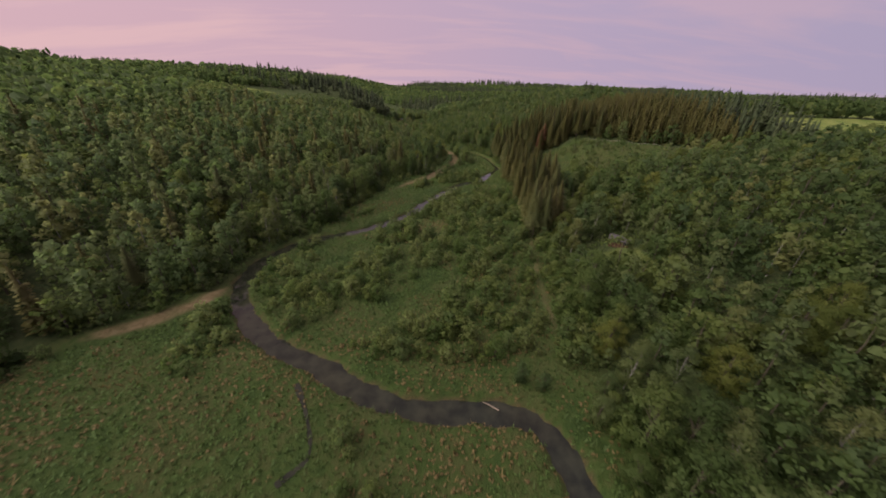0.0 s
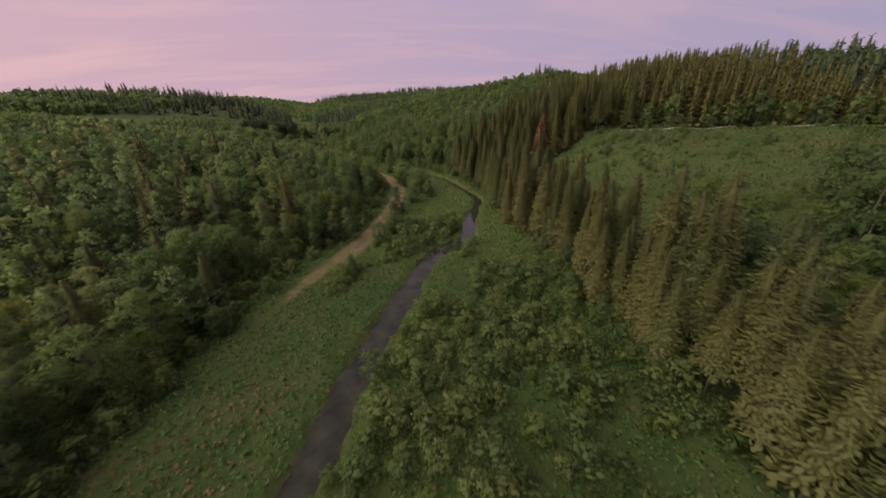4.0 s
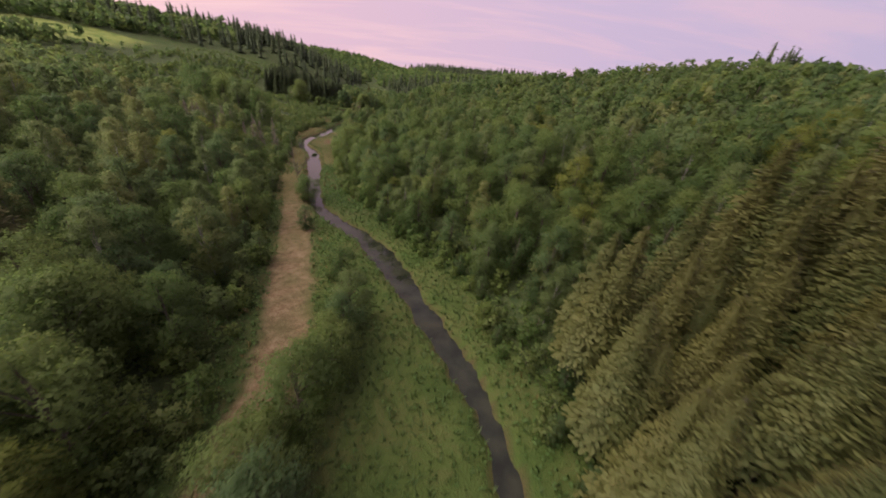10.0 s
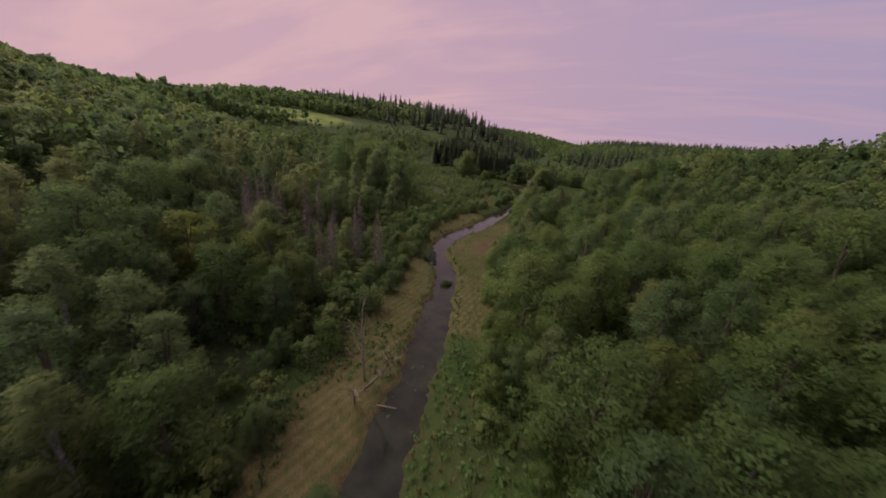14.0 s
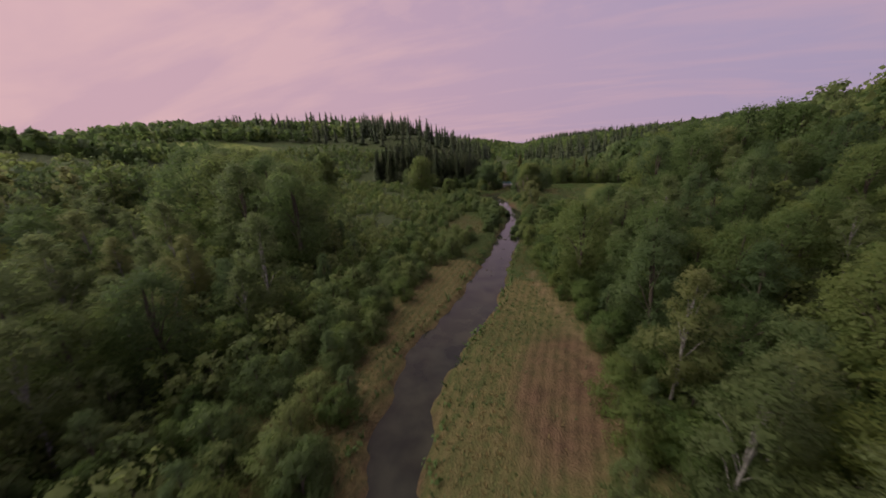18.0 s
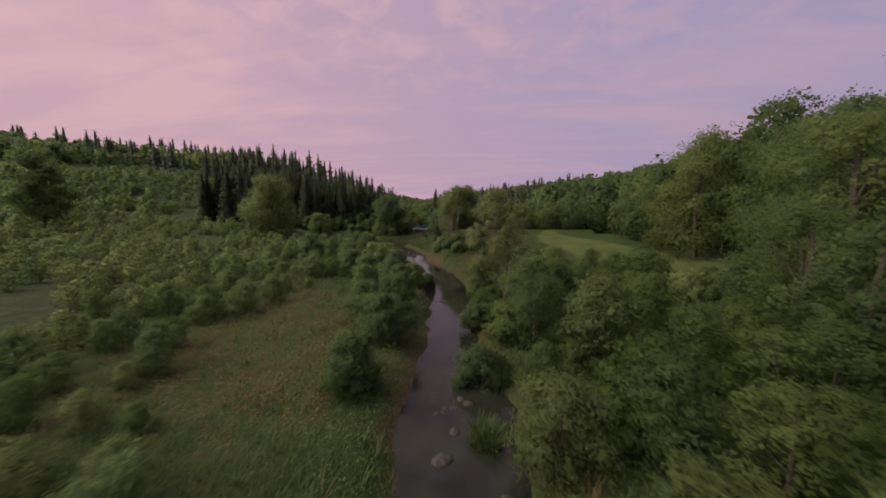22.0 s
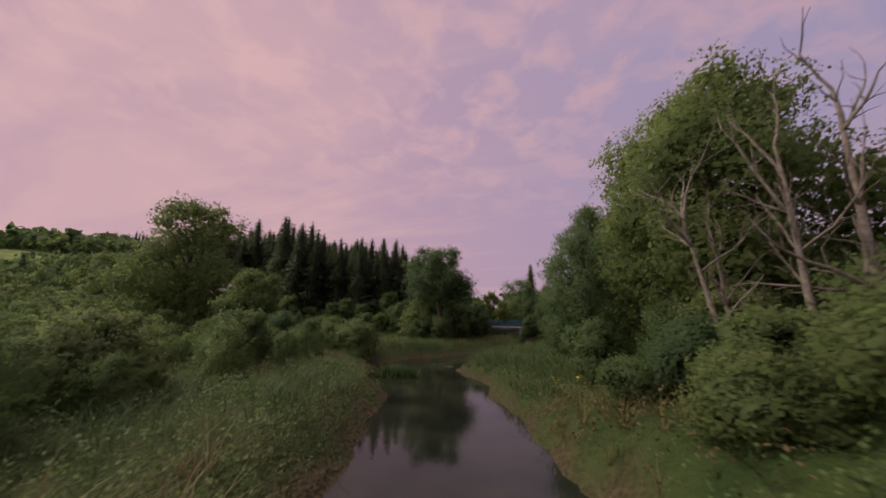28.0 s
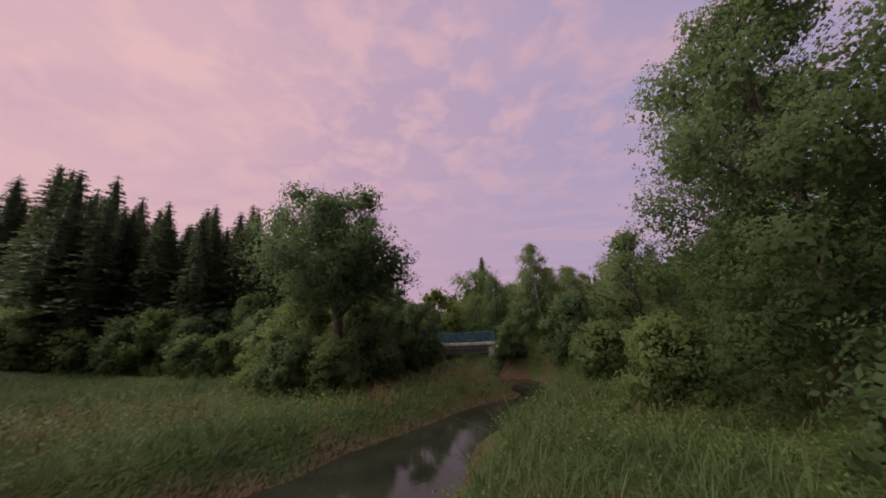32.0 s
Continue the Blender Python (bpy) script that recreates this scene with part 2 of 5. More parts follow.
col = g.mix(g.attr("bed"), col, bed)
g.bump(g.math("ADD", g.math("MULTIPLY", n2, 0.7), n3), 0.9, 0.3)
GROUND = g.done(col, 0.95, spec=0.15)

wm = Mat("river_water")
ripple = wm.noise(1.6, 3.0, 0.6, dist=0.6)
wm.bump(wm.math("ADD", ripple, wm.math("MULTIPLY", wm.noise(7.0, 2.0), 0.3)), 0.11, 0.03)
WATER = wm.done(wm.ramp(wm.noise(0.35, 3.0), (0.35, (0.012, 0.014, 0.010)), (0.65, (0.030, 0.032, 0.021))), 0.045, spec=0.24)


def plain(name, a, b, scale, rough=0.8, metal=0.0, bump=0.3):
    m = Mat(name)
    n = m.noise(scale, 5.0, 0.6)
    m.bump(n, bump, 0.02)
    return m.done(m.ramp(n, (0.35, a), (0.65, b)), rough, metal)


STONE = plain("river_stone", (0.030, 0.026, 0.022), (0.085, 0.072, 0.060), 5.0)
GRAVEL = plain("pale_road_gravel", (0.24, 0.215, 0.18), (0.34, 0.31, 0.265), 2.0)
ROOF_DARK = plain("grey_bitumen_roof", (0.045, 0.040, 0.042), (0.085, 0.075, 0.078), 3.0)
WOOD_DARK = plain("dark_stained_boards", (0.05, 0.026, 0.016), (0.11, 0.06, 0.036), 5.0)
RENDER_WHITE = plain("whitewashed_wall", (0.55, 0.52, 0.48), (0.74, 0.71, 0.66), 2.5)
ROOF_OLD = plain("weathered_roof_sheets", (0.16, 0.12, 0.10), (0.28, 0.22, 0.18), 3.0)
ROOF_SLATE = plain("slate_roof", (0.12, 0.12, 0.14), (0.22, 0.22, 0.25), 3.0)
CONCRETE = plain("bridge_concrete", (0.20, 0.185, 0.17), (0.34, 0.315, 0.29), 3.0)
STEEL_BLUE = plain("blue_painted_steel", (0.03, 0.09, 0.16), (0.05, 0.13, 0.22), 6.0, 0.45)
DARK_GLASS = plain("dark_window_glass", (0.02, 0.02, 0.025), (0.03, 0.03, 0.035), 2.0, 0.1, bump=0.0)
PLASTIC_WHITE = plain("white_plastic", (0.34, 0.34, 0.33), (0.46, 0.45, 0.42), 4.0, 0.5)
TARP = plain("pale_blue_tarpaulin", (0.26, 0.28, 0.34), (0.36, 0.37, 0.42), 3.0, 0.6)

# ---- plan of the valley ----
RIVER_A = [(19, -30), (20, 5), (18.5, 25), (15, 33), (7.5, 35), (-2, 35), (-9, 36.5), (-17, 40), (-23, 44), (-31, 47.5), (-38, 52), (-46, 60), (-52, 70), (-53, 84), (-46, 97), (-37, 103.5), (-27.5, 110), (-20.8, 117.5), (-16.6, 123), (-12.5, 129), (-9.3, 138), (-3, 151), (6, 168), (9, 174), (14, 180), (19, 183), (24, 188.5), (28, 199), (34, 211)]
RIVER_B = [(37.8, 220), (37.6, 232), (36, 246), (34, 260), (30, 270), (23, 282), (17, 292), (8.7, 303), (0, 310), (-7, 317.5), (-11.5, 326), (-16, 335), (-20, 347), (-25, 359), (-31, 373), (-38.8, 382), (-42.3, 391), (-43.4, 400), (-42.3, 411), (-43, 424), (-44, 444), (-45.7, 463), (-46.4, 470), (-47.9, 478), (-50.8, 489), (-56.2, 500), (-60.7, 510.3), (-64.8, 516), (-65.3, 521), (-63.8, 526), (-62.3, 530), (-60, 534.2), (-57.8, 538), (-58.5, 543), (-61.7, 550), (-70, 572), (-78, 620), (-90, 700)]
TRACK = [(-120, 20), (-90, 38), (-68, 51), (-55, 68), (-56, 90), (-44, 112), (-33, 135), (-27, 155), (-18, 173), (-9, 186), (-1.2, 202), (5, 221), (9, 240), (10, 255), (7, 270), (-0.5, 289), (-8, 307), (-16.5, 325), (-23, 338)]


def smooth_line(points, step=1.0):
    """A Catmull-Rom curve through the points, sampled about every step metres."""
    p = np.array(points, float)
    p = np.vstack([2 * p[0] - p[1], p, 2 * p[-1] - p[-2]])
    out = []
    for i in range(1, len(p) - 2):
        a, b, c, d = p[i - 1 : i + 3]
        k = max(2, int(np.linalg.norm(c - b) / step))
        t = np.linspace(0, 1, k, endpoint=False)[:, None]
        out.append(0.5 * (2 * b + (c - a) * t + (2 * a - 5 * b + 4 * c - d) * t * t + (3 * b - a - 3 * c + d) * t**3))
    return np.vstack(out + [p[-2][None]])


RIVER = smooth_line(RIVER_A + RIVER_B)
ROAD = smooth_line([(60, 236), (78, 229), (90, 222.5), (116, 207), (143, 190.5), (175, 172), (215, 150), (270, 128)], 2.0)
TRACK_LINE = smooth_line(TRACK)
MEADOW_PATH = smooth_line([(33, 108), (31.2, 101), (29.8, 87.5), (27.9, 83), (27, 76.5), (26.1, 68), (25.5, 60), (24.8, 53.5)])
FOOTPATH = smooth_line([(-18, 386), (-25.4, 394), (-30.4, 407.5), (-32.9, 413.5), (-36.5, 424)])
HALF = np.interp(RIVER[:, 1], [0, 60, 130, 180, 205, 225, 250, 270, 298, 314, 330, 345, 385, 415, 428, 438, 447, 456, 470, 479, 487, 500, 510, 516, 521, 526, 534, 540, 560], [2.3, 2.2, 2.3, 2.5, 1.9, 1.3, 1.2, 1.6, 2.6, 1.7, 2.2, 2.4, 2.3, 3.2, 2.5, 2.8, 3.0, 2.4, 2.6, 2.8, 2.4, 3.1, 3.5, 4.0, 3.5, 3.0, 1.9, 1.7, 1.8])
HALF = HALF + 0.35 * np.sin(np.arange(len(HALF)) * 0.43) * np.sin(np.arange(len(HALF)) * 0.171) + 0.22 * np.sin(np.arange(len(HALF)) * 1.27 + 2 * np.sin(np.arange(len(HALF)) * 0.21))


def off_line(x, y, line, width=None):
    """Distance from a line (less its half width), for many points."""
    x, y = np.atleast_1d(x).astype(float), np.atleast_1d(y).astype(float)
    out = np.full(x.shape, 1e3)
    lo, hi = line.min(0) - 60, line.max(0) + 60
    near = np.flatnonzero((x > lo[0]) & (x < hi[0]) & (y > lo[1]) & (y < hi[1]))
    for k in range(0, len(near), 4000):
        i = near[k : k + 4000]
        d = np.hypot(x[i, None] - line[None, :, 0], y[i, None] - line[None, :, 1])
        j = d.argmin(1)
        out[i] = d[np.arange(len(i)), j] - (0 if width is None else width[j])
    return out


def step01(v, a, b):
    t = np.clip((v - a) / (b - a), 0, 1)
    return t * t * (3 - 2 * t)


def foot_left(y):
    return np.interp(y, [-200, 0, 50, 70, 84, 98, 108, 120, 135, 155, 178, 202, 240, 256, 290, 325, 345, 380, 420, 480, 540, 600, 700, 900, 1400], [-90, -86, -74, -59, -57.5, -52, -45, -40, -38.5, -34, -25, -8, 2, 3, -8, -24, -36, -58, -66, -80, -92, -100, -112, -150, -260])


def foot_right(y):
    return np.interp(y, [-200, 0, 60, 100, 140, 180, 220, 240, 260, 290, 312, 335, 370, 388, 405, 414, 440, 455, 470, 490, 520, 545, 600, 700, 900, 1400], [24, 25, 31, 37, 30, 42, 50, 45, 42, 31, 10, -4, -19, -25, -26, -31.5, -33, -26, -16, -9, -3, 6, 0, -50, -120, -240])


def wave(x, y, s, seed):
    a = seed * 1.7
    return np.sin(x * s + a + 1.3 * np.sin(y * s * 0.7 + a)) * np.cos(y * s * 0.9 - a + 1.1 * np.sin(x * s * 0.6 + 2 * a))


def ground_z(x, y, river_d=None):
    x, y = np.atleast_1d(x).astype(float), np.atleast_1d(y).astype(float)
    dl, dr = np.maximum(foot_left(y) - x, 0), np.maximum(x - foot_right(y), 0)
    sl = np.interp(y, [0, 250, 340, 420, 500, 600, 800], [0.28, 0.28, 0.26, 0.085, 0.05, 0.13, 0.25])
    sr = np.interp(y, [0, 60, 92, 150, 190, 222, 250, 300, 340, 400, 430, 460, 500, 540, 600, 800], [0.10, 0.16, 0.34, 0.32, 0.28, 0.8, 0.85, 0.55, 0.33, 0.38, 0.5, 0.5, 0.3, 0.22, 0.22, 0.26])
    top = np.interp(y, [0, 120, 180, 230, 300, 345, 395, 430, 480, 540, 800], [46, 46, 33, 36, 42, 27, 16, 22, 20, 28, 31])
    soft = np.interp(y, [250, 310, 400, 430], [6, 20, 18, 6])
    topl = np.interp(y, [0, 150, 250, 300, 330, 350, 420, 560, 800], [33, 36, 40, 55, 70, 76, 51, 45, 53])
    z = topl * (1 - np.exp(-sl * dl / topl * (dl / (dl + 6)))) + top * (1 - np.exp(-sr * dr / top * (dr / (dr + soft))))
    z = z + 21 * np.exp(-(((x + 385) / 190) ** 2) - ((y - 800) / 190) ** 2)
    z = z + 23 * np.exp(-(((x - 165) / 82) ** 2) - ((y - 412) / 62) ** 2)
    z = z + 15 * np.exp(-(((x + 560) / 220) ** 2) - ((y - 560) / 200) ** 2)
    z = z + 8 * np.exp(-(((x + 300) / 70) ** 2) - ((y - 775) / 70) ** 2) + 24 * np.exp(-(((x + 195) / 65) ** 2) - ((y - 725) / 60) ** 2)
    z = z + 14 * np.exp(-(((x + 200) / 55) ** 2) - ((y - 592) / 42) ** 2) + 13 * np.exp(-(((x + 310) / 90) ** 2) - ((y - 450) / 60) ** 2)
    far = step01(np.hypot(x, y - 300), 900, 2200)
    z = z + far * 45 * (1 - 0.45 * step01(-x, 60, 420) * step01(y, 900, 1500)) * (0.75 + 0.5 * wave(x, y, 0.0021, 2)) + step01(np.hypot(x, y), 250, 700) * step01(z, 10, 34) * 6 * wave(x, y, 0.009, 5)
    level = np.exp(-((off_line(x, y, ROAD) / 15) ** 2)) * step01(x, 78, 92)
    z = z * (1 - level) + 20.9 * level
    z = z + 2.3 * np.exp(-(((x + 112) / 15) ** 2) - ((y - 535) / 13) ** 2)
    rd = off_line(x, y, RIVER, HALF) if river_d is None else river_d
    floor = 0.75 + 0.22 * wave(x, y, 0.21, 1) + 0.12 * wave(x, y, 0.62, 3) + 0.25 * step01(rd, 4, 25)
    z = z + floor * step01(rd, -0.25, 0.9) + 0.35 * step01(z, 1, 4) * wave(x, y, 0.33, 4)
    z = z + 1.9 * step01(x, -54.5, -48.5) * step01(-x, 28, 40) * step01(y, 486, 499) * step01(-y, -540, -524)
    bank_road = np.clip(1.3 - np.maximum(np.abs(y - 549.4) - 1.7, 0) / 2.6, 0, 1) * step01(np.abs(x + 63.1), 2.6, 4.2) * (np.abs(x + 63.1) < 60)
    z = np.maximum(z, 2.55 * bank_road)
    return z - 0.6 * step01(-rd, -0.3, 1.4)


def clearing(x, y):
    """The felled slope below the gravel road."""
    edge = 150 + 6 * wave(x, y, 0.08, 1)
    return (y > edge) & (y < np.where(x > 89, 224 - 0.6 * (x - 89), 222)) & (x > 50 + 0.16 * (y - 150)) & (x < 200)


def clearcut(x, y):
    """The replanted patch on the far hillside."""
    return (((x + 225) / 100) ** 2 + ((y - 620 - 0.12 * (x + 225)) / 48) ** 2) < 1


def fields(x, y):
    far_off, bearing = np.hypot(x, y), np.degrees(np.arctan2(-x, np.maximum(y, 1)))
    east = (x > 205) & (x < 620) & (y > 130 + 0.12 * x) & (y < 420) & ~((x > 250) & (abs(y - 265 + 8 * wave(x, y, 0.02, 1)) < 9))
    west = (((x + 372) / 85) ** 2 + ((y - 545 - 0.5 * (x + 372)) / 38) ** 2) < 1
    far_west = (far_off > 365) & (far_off < 520) & (bearing > 50) & (bearing < 64)
    glade = (((x + 16 + 0.06 * (y - 505)) / 9) ** 2 + ((y - 506) / 42) ** 2) < 1
    lawn = (((x - 53) / 6.5) ** 2 + ((y - 83) / 6) ** 2) < 1
    return east | west | far_west | glade | lawn


# ---- ground: one sheet to the horizon ----
def spread(a, b, step, lo, hi):
    core = list(np.arange(a, b, step))
    s, v = step, core[-1]
    while v < hi:
        s *= 1.13
        v += s
        core.append(v)
    s, v, low = step, core[0], []
    while v > lo:
        s *= 1.13
        v -= s
        low.append(v)
    return np.array(low[::-1] + core)


def mesh_object(name, verts, faces, mat, parent=None, label="", normals=None, smooth=False):
    """Verts (n, 3) and faces (m, k), all of k corners, as one mesh object."""
    verts, faces = np.asarray(verts, np.float32), np.asarray(faces, np.int32)
    me = bpy.data.meshes.new(name)
    k = faces.shape[1]
    me.vertices.add(len(verts))
    me.vertices.foreach_set("co", verts.ravel())
    me.loops.add(faces.size)
    me.loops.foreach_set("vertex_index", faces.ravel())
    me.polygons.add(len(faces))
    me.polygons.foreach_set("loop_start", np.arange(0, faces.size, k, dtype=np.int32))
    if smooth or normals is not None:
        me.polygons.foreach_set("use_smooth", np.ones(len(faces), bool))
    me.update(calc_edges=True)
    if normals is not None:
        me.normals_split_custom_set_from_vertices(np.asarray(normals, np.float32))
    me.materials.append(mat)
    ob = new(name, me)
    if parent is not None:
        ob.parent = parent
    if label:
        tagged(ob, label)
    return ob


gx, gy = spread(-80, 60, 1.1, -4200, 4200), spread(-10, 560, 1.0, -1500, 4800)
GX, GY = np.meshgrid(gx, gy)
GX, GY = GX.ravel(), GY.ravel()
RD = off_line(GX, GY, RIVER, HALF)
GZ = ground_z(GX, GY, RD)
ii = np.arange(len(gx) * len(gy)).reshape(len(gy), len(gx))
quads = np.stack([ii[:-1, :-1], ii[:-1, 1:], ii[1:, 1:], ii[1:, :-1]], -1).reshape(-1, 4)
ground = mesh_object("ground", np.stack([GX, GY, GZ], 1), quads, GROUND, smooth=True)
tagged(ground, "green valley floor and wooded slopes of meadow and soil", "ground", kind="structure")


def mask(name, values):
    a = ground.data.attributes.new(name, "FLOAT", "POINT")
    a.data.foreach_set("value", np.asarray(values, np.float32))


TD = off_line(GX, GY, TRACK_LINE)
wood = np.maximum(step01(foot_left(GY) - GX, -1, 5), step01(GX - foot_right(GY), -2, 4))
wood[clearing(GX, GY) | clearcut(GX, GY)] = 0.15
mask("wood", wood)
mask("field", np.where(((GY > 480) & (GX > -60)) | ((np.abs(GX - 53) < 9) & (np.abs(GY - 83) < 9)), 0.38, 1.0) * fields(GX, GY) + 0.2 * (RD < 16) * step01(GY, 160, 190) * step01(-GY, -322, -300) * (GX > foot_left(GY)) * (GX < foot_right(GY)))
left_strip = (GY > 317) & (GY < 427) & (RD < 8) & (GX < np.interp(GY, RIVER[:, 1], RIVER[:, 0]))
right_strip = (GY > 355) & (GY < 420) & (GX < foot_right(GY) + 2) & (GX > np.interp(GY, RIVER[:, 1], RIVER[:, 0]))
track_w = np.interp(GY, [0, 46, 51, 66, 73, 152, 166, 178, 190, 240, 300, 330], [-2, -2, 1.7, 2.0, -2, -2, 0.6, 2.0, 3.0, 2.8, 3.4, 2.8])
mask("track", step01(track_w + 0.5 * wave(GX, GY, 0.5, 2) - TD, -0.8, 0.9) * (0.75 + 0.25 * wave(GX, GY, 0.8, 6)) * np.interp(GY, [60, 130, 200, 230, 312, 327], [0.9, 0.5, 0.7, 1, 1, 0.1]) + 0.5 * step01(0.45 - off_line(GX, GY, FOOTPATH), -0.5, 0.3) + 0.3 * step01(0.45 - off_line(GX, GY, MEADOW_PATH), -0.6, 0.4))
patch = 0.5 + 0.5 * wave(GX, GY, 0.17, 7)
mask("straw", np.where(left_strip, 0.65, 0) + np.where(right_strip, 0.35 + 0.35 * patch, 0) + np.where((GY > 440) & (GY < 545) & (RD < 25), 0.12 * patch, 0) + np.where(clearing(GX, GY), 0.22 * patch, 0) + 0.35 * step01(1 - ((GX + 4) / 6.5) ** 2 - ((GY - 113) / 9) ** 2, 0, 0.5))
mask("turned", 0.95 * step01(1 - ((GX + 30.6) / 4.8) ** 2 - ((GY - 397) / 10.5) ** 2, 0, 0.7) * (0.75 + 0.25 * wave(GX, GY, 1.1, 4)) * right_strip)
mask("bed", step01(-RD, 0.05, 0.5))

# ---- river ----
tang = np.gradient(RIVER, axis=0)
tang /= np.linalg.norm(tang, axis=1)[:, None]
side = np.stack([-tang[:, 1], tang[:, 0]], 1)
cols = np.linspace(-1, 1, 7)
wv = np.concatenate([np.c_[RIVER + side * (c * (HALF + 1.1))[:, None], np.zeros(len(RIVER))] for c in cols])
nr = len(RIVER)
wf = [(a * nr + i, a * nr + i + 1, (a + 1) * nr + i + 1, (a + 1) * nr + i) for a in range(6) for i in range(nr - 1)]
water = mesh_object("water", wv, wf, WATER)
tagged(water, "dark brown shallow river with a pink sky sheen", "river", kind="structure")
if water.data.polygons[0].normal.z < 0:
    water.data.flip_normals()

# ---- trees ----
rng = np.random.default_rng(7)


def tube(path, radii, sides=6):
    """A tapered round limb along a path; verts and quads."""
    path, v, f = np.asarray(path, float), [], []
    for i, p in enumerate(path):
        d = path[min(i + 1, len(path) - 1)] - path[max(i - 1, 0)]
        d = d / (np.linalg.norm(d) + 1e-9)
        a = np.cross(d, (0.3, 1, 0.1) if abs(d[2]) > 0.8 else (0, 0, 1))
        a /= np.linalg.norm(a)
        b = np.cross(d, a)
        for k in range(sides):
            t = 2 * np.pi * k / sides
            v.append(p + radii[i] * (np.cos(t) * a + np.sin(t) * b))
        if i:
            for k in range(sides):
                f.append(((i - 1) * sides + k, (i - 1) * sides + (k + 1) % sides, i * sides + (k + 1) % sides, i * sides + k))
    return np.array(v), np.array(f)


def join(parts):
    v, f, n = [], [], 0
    for pv, pf in parts:
        v.append(pv)
        f.append(np.asarray(pf) + n)
        n += len(pv)
    return np.vstack(v), np.vstack(f)


def leaf_quads(centres, normals, scale, r, fold=0.25, size=1.0):
    """Small folded leaf sprays: one rhombic quad each."""
    n = len(centres)
    nn = normals + r.normal(0, 0.55, (n, 3))
    nn /= np.linalg.norm(nn, axis=1)[:, None]
    ref = r.normal(0, 1, (n, 3))
    a = np.cross(nn, ref)
    a /= np.linalg.norm(a, axis=1)[:, None]
    b = np.cross(nn, a)
    s = scale * size * r.uniform(0.6, 1.3, n)[:, None]
    v = np.stack([centres - a * s, centres - b * s * 0.62 + nn * s * fold, centres + a * s, centres + b * s * 0.62 - nn * s * fold], 1).reshape(-1, 3)
    return v, np.arange(4 * n).reshape(-1, 4)


def outward(v, f, n):
    """Turns each leaf so that its front looks the way its shading does."""
    p = v[f]
    g = np.cross(p[:, 2] - p[:, 0], p[:, 3] - p[:, 1])
    back = (g * n[f[:, 0]]).sum(1) < 0
    f = f.copy()
    f[back] = f[back][:, ::-1]
    return v, f, n


def broad_tree(r, h, w, n, leaf, low=0.25, lobes=15, trunk_r=0.16, lean=0.0, taper=0.6, core=0.2, lump=1.2):
    """Trunk with limbs, and a lumpy crown of leaf sprays: larger, denser ones inside, small ragged ones outside."""
    cs, rs = [], []
    for i in range(lobes):
        t = (i + r.uniform(0, 1)) / lobes
        zz = h * (low + (0.95 - low) * t)
        rad = w * (np.sin(np.pi * (0.17 + 0.78 * t)) ** taper) * r.uniform(0.3, 0.85)
        an = i * 2.4 + r.uniform(-0.6, 0.6)
        cs.append((rad * np.cos(an) + lean * zz, rad * np.sin(an), zz))
        rs.append(w * lump * r.uniform(0.24, 0.46) * (1 - 0.3 * t))
    cs.append((lean * h, 0, h - 0.25 * w))
    rs.append(0.28 * w)
    cs, rs = np.array(cs), np.array(rs)
    cs[:, 2] = np.minimum(cs[:, 2], h - rs * 0.8)
    nc = int(n * core)
    pick = r.choice(len(cs), n, p=rs**2 / (rs**2).sum())
    d = r.normal(0, 1, (n, 3))
    d[:, 2] = d[:, 2] + 0.3
    d /= np.linalg.norm(d, axis=1)[:, None]
    reach = np.r_[r.uniform(0.25, 0.78, nc), r.uniform(0.7, 1.16, n - nc)]
    tuft = 1 if n < 700 else 11
    lead = np.r_[np.arange(nc), nc + (np.arange(n - nc) // tuft) * tuft]
    pos = (cs[pick] + d * (rs[pick] * reach)[:, None] * np.array([1, 1, 0.85]))[lead]
    d = d[lead]
    if tuft > 1:
        pos[nc:] += r.normal(0, leaf * 1.55, (n - nc, 3)) + d[nc:] * r.normal(0, leaf * 0.8, (n - nc, 1))
    size = np.r_[np.full(nc, leaf * 2.1), np.full(n - nc, leaf)][:, None]
    v, f = leaf_quads(pos, d, 1.0, r, size=size)
    mid = np.array([lean * h * 0.6, 0, h * 0.5])
    out = pos - mid
    out /= np.linalg.norm(out, axis=1)[:, None]
    nor = 0.38 * d + 0.5 * out + np.array([0, 0, 0.3])
    nor = np.repeat(nor / np.linalg.norm(nor, axis=1)[:, None], 4, 0)
    v, f, nor = outward(v, f, nor)
    limbs = [tube([(0, 0, -0.5), (0.02 * h, 0, 0.3 * h), (lean * h * 0.7, 0.02 * h, 0.62 * h), (lean * h, 0, 0.9 * h)], [trunk_r * 1.25, trunk_r, trunk_r * 0.6, trunk_r * 0.15], 7)]
    for c in cs[:: max(1, lobes // 8)]:
        s = np.array([lean * c[2] * 0.5, 0, max(0.12 * h, c[2] * 0.6)])
        limbs.append(tube([s, (s + c) / 2 + (0, 0, 0.04 * h), c], [trunk_r * 0.45, trunk_r * 0.3, trunk_r * 0.1], 5))
    return join(limbs), (v, f, nor)


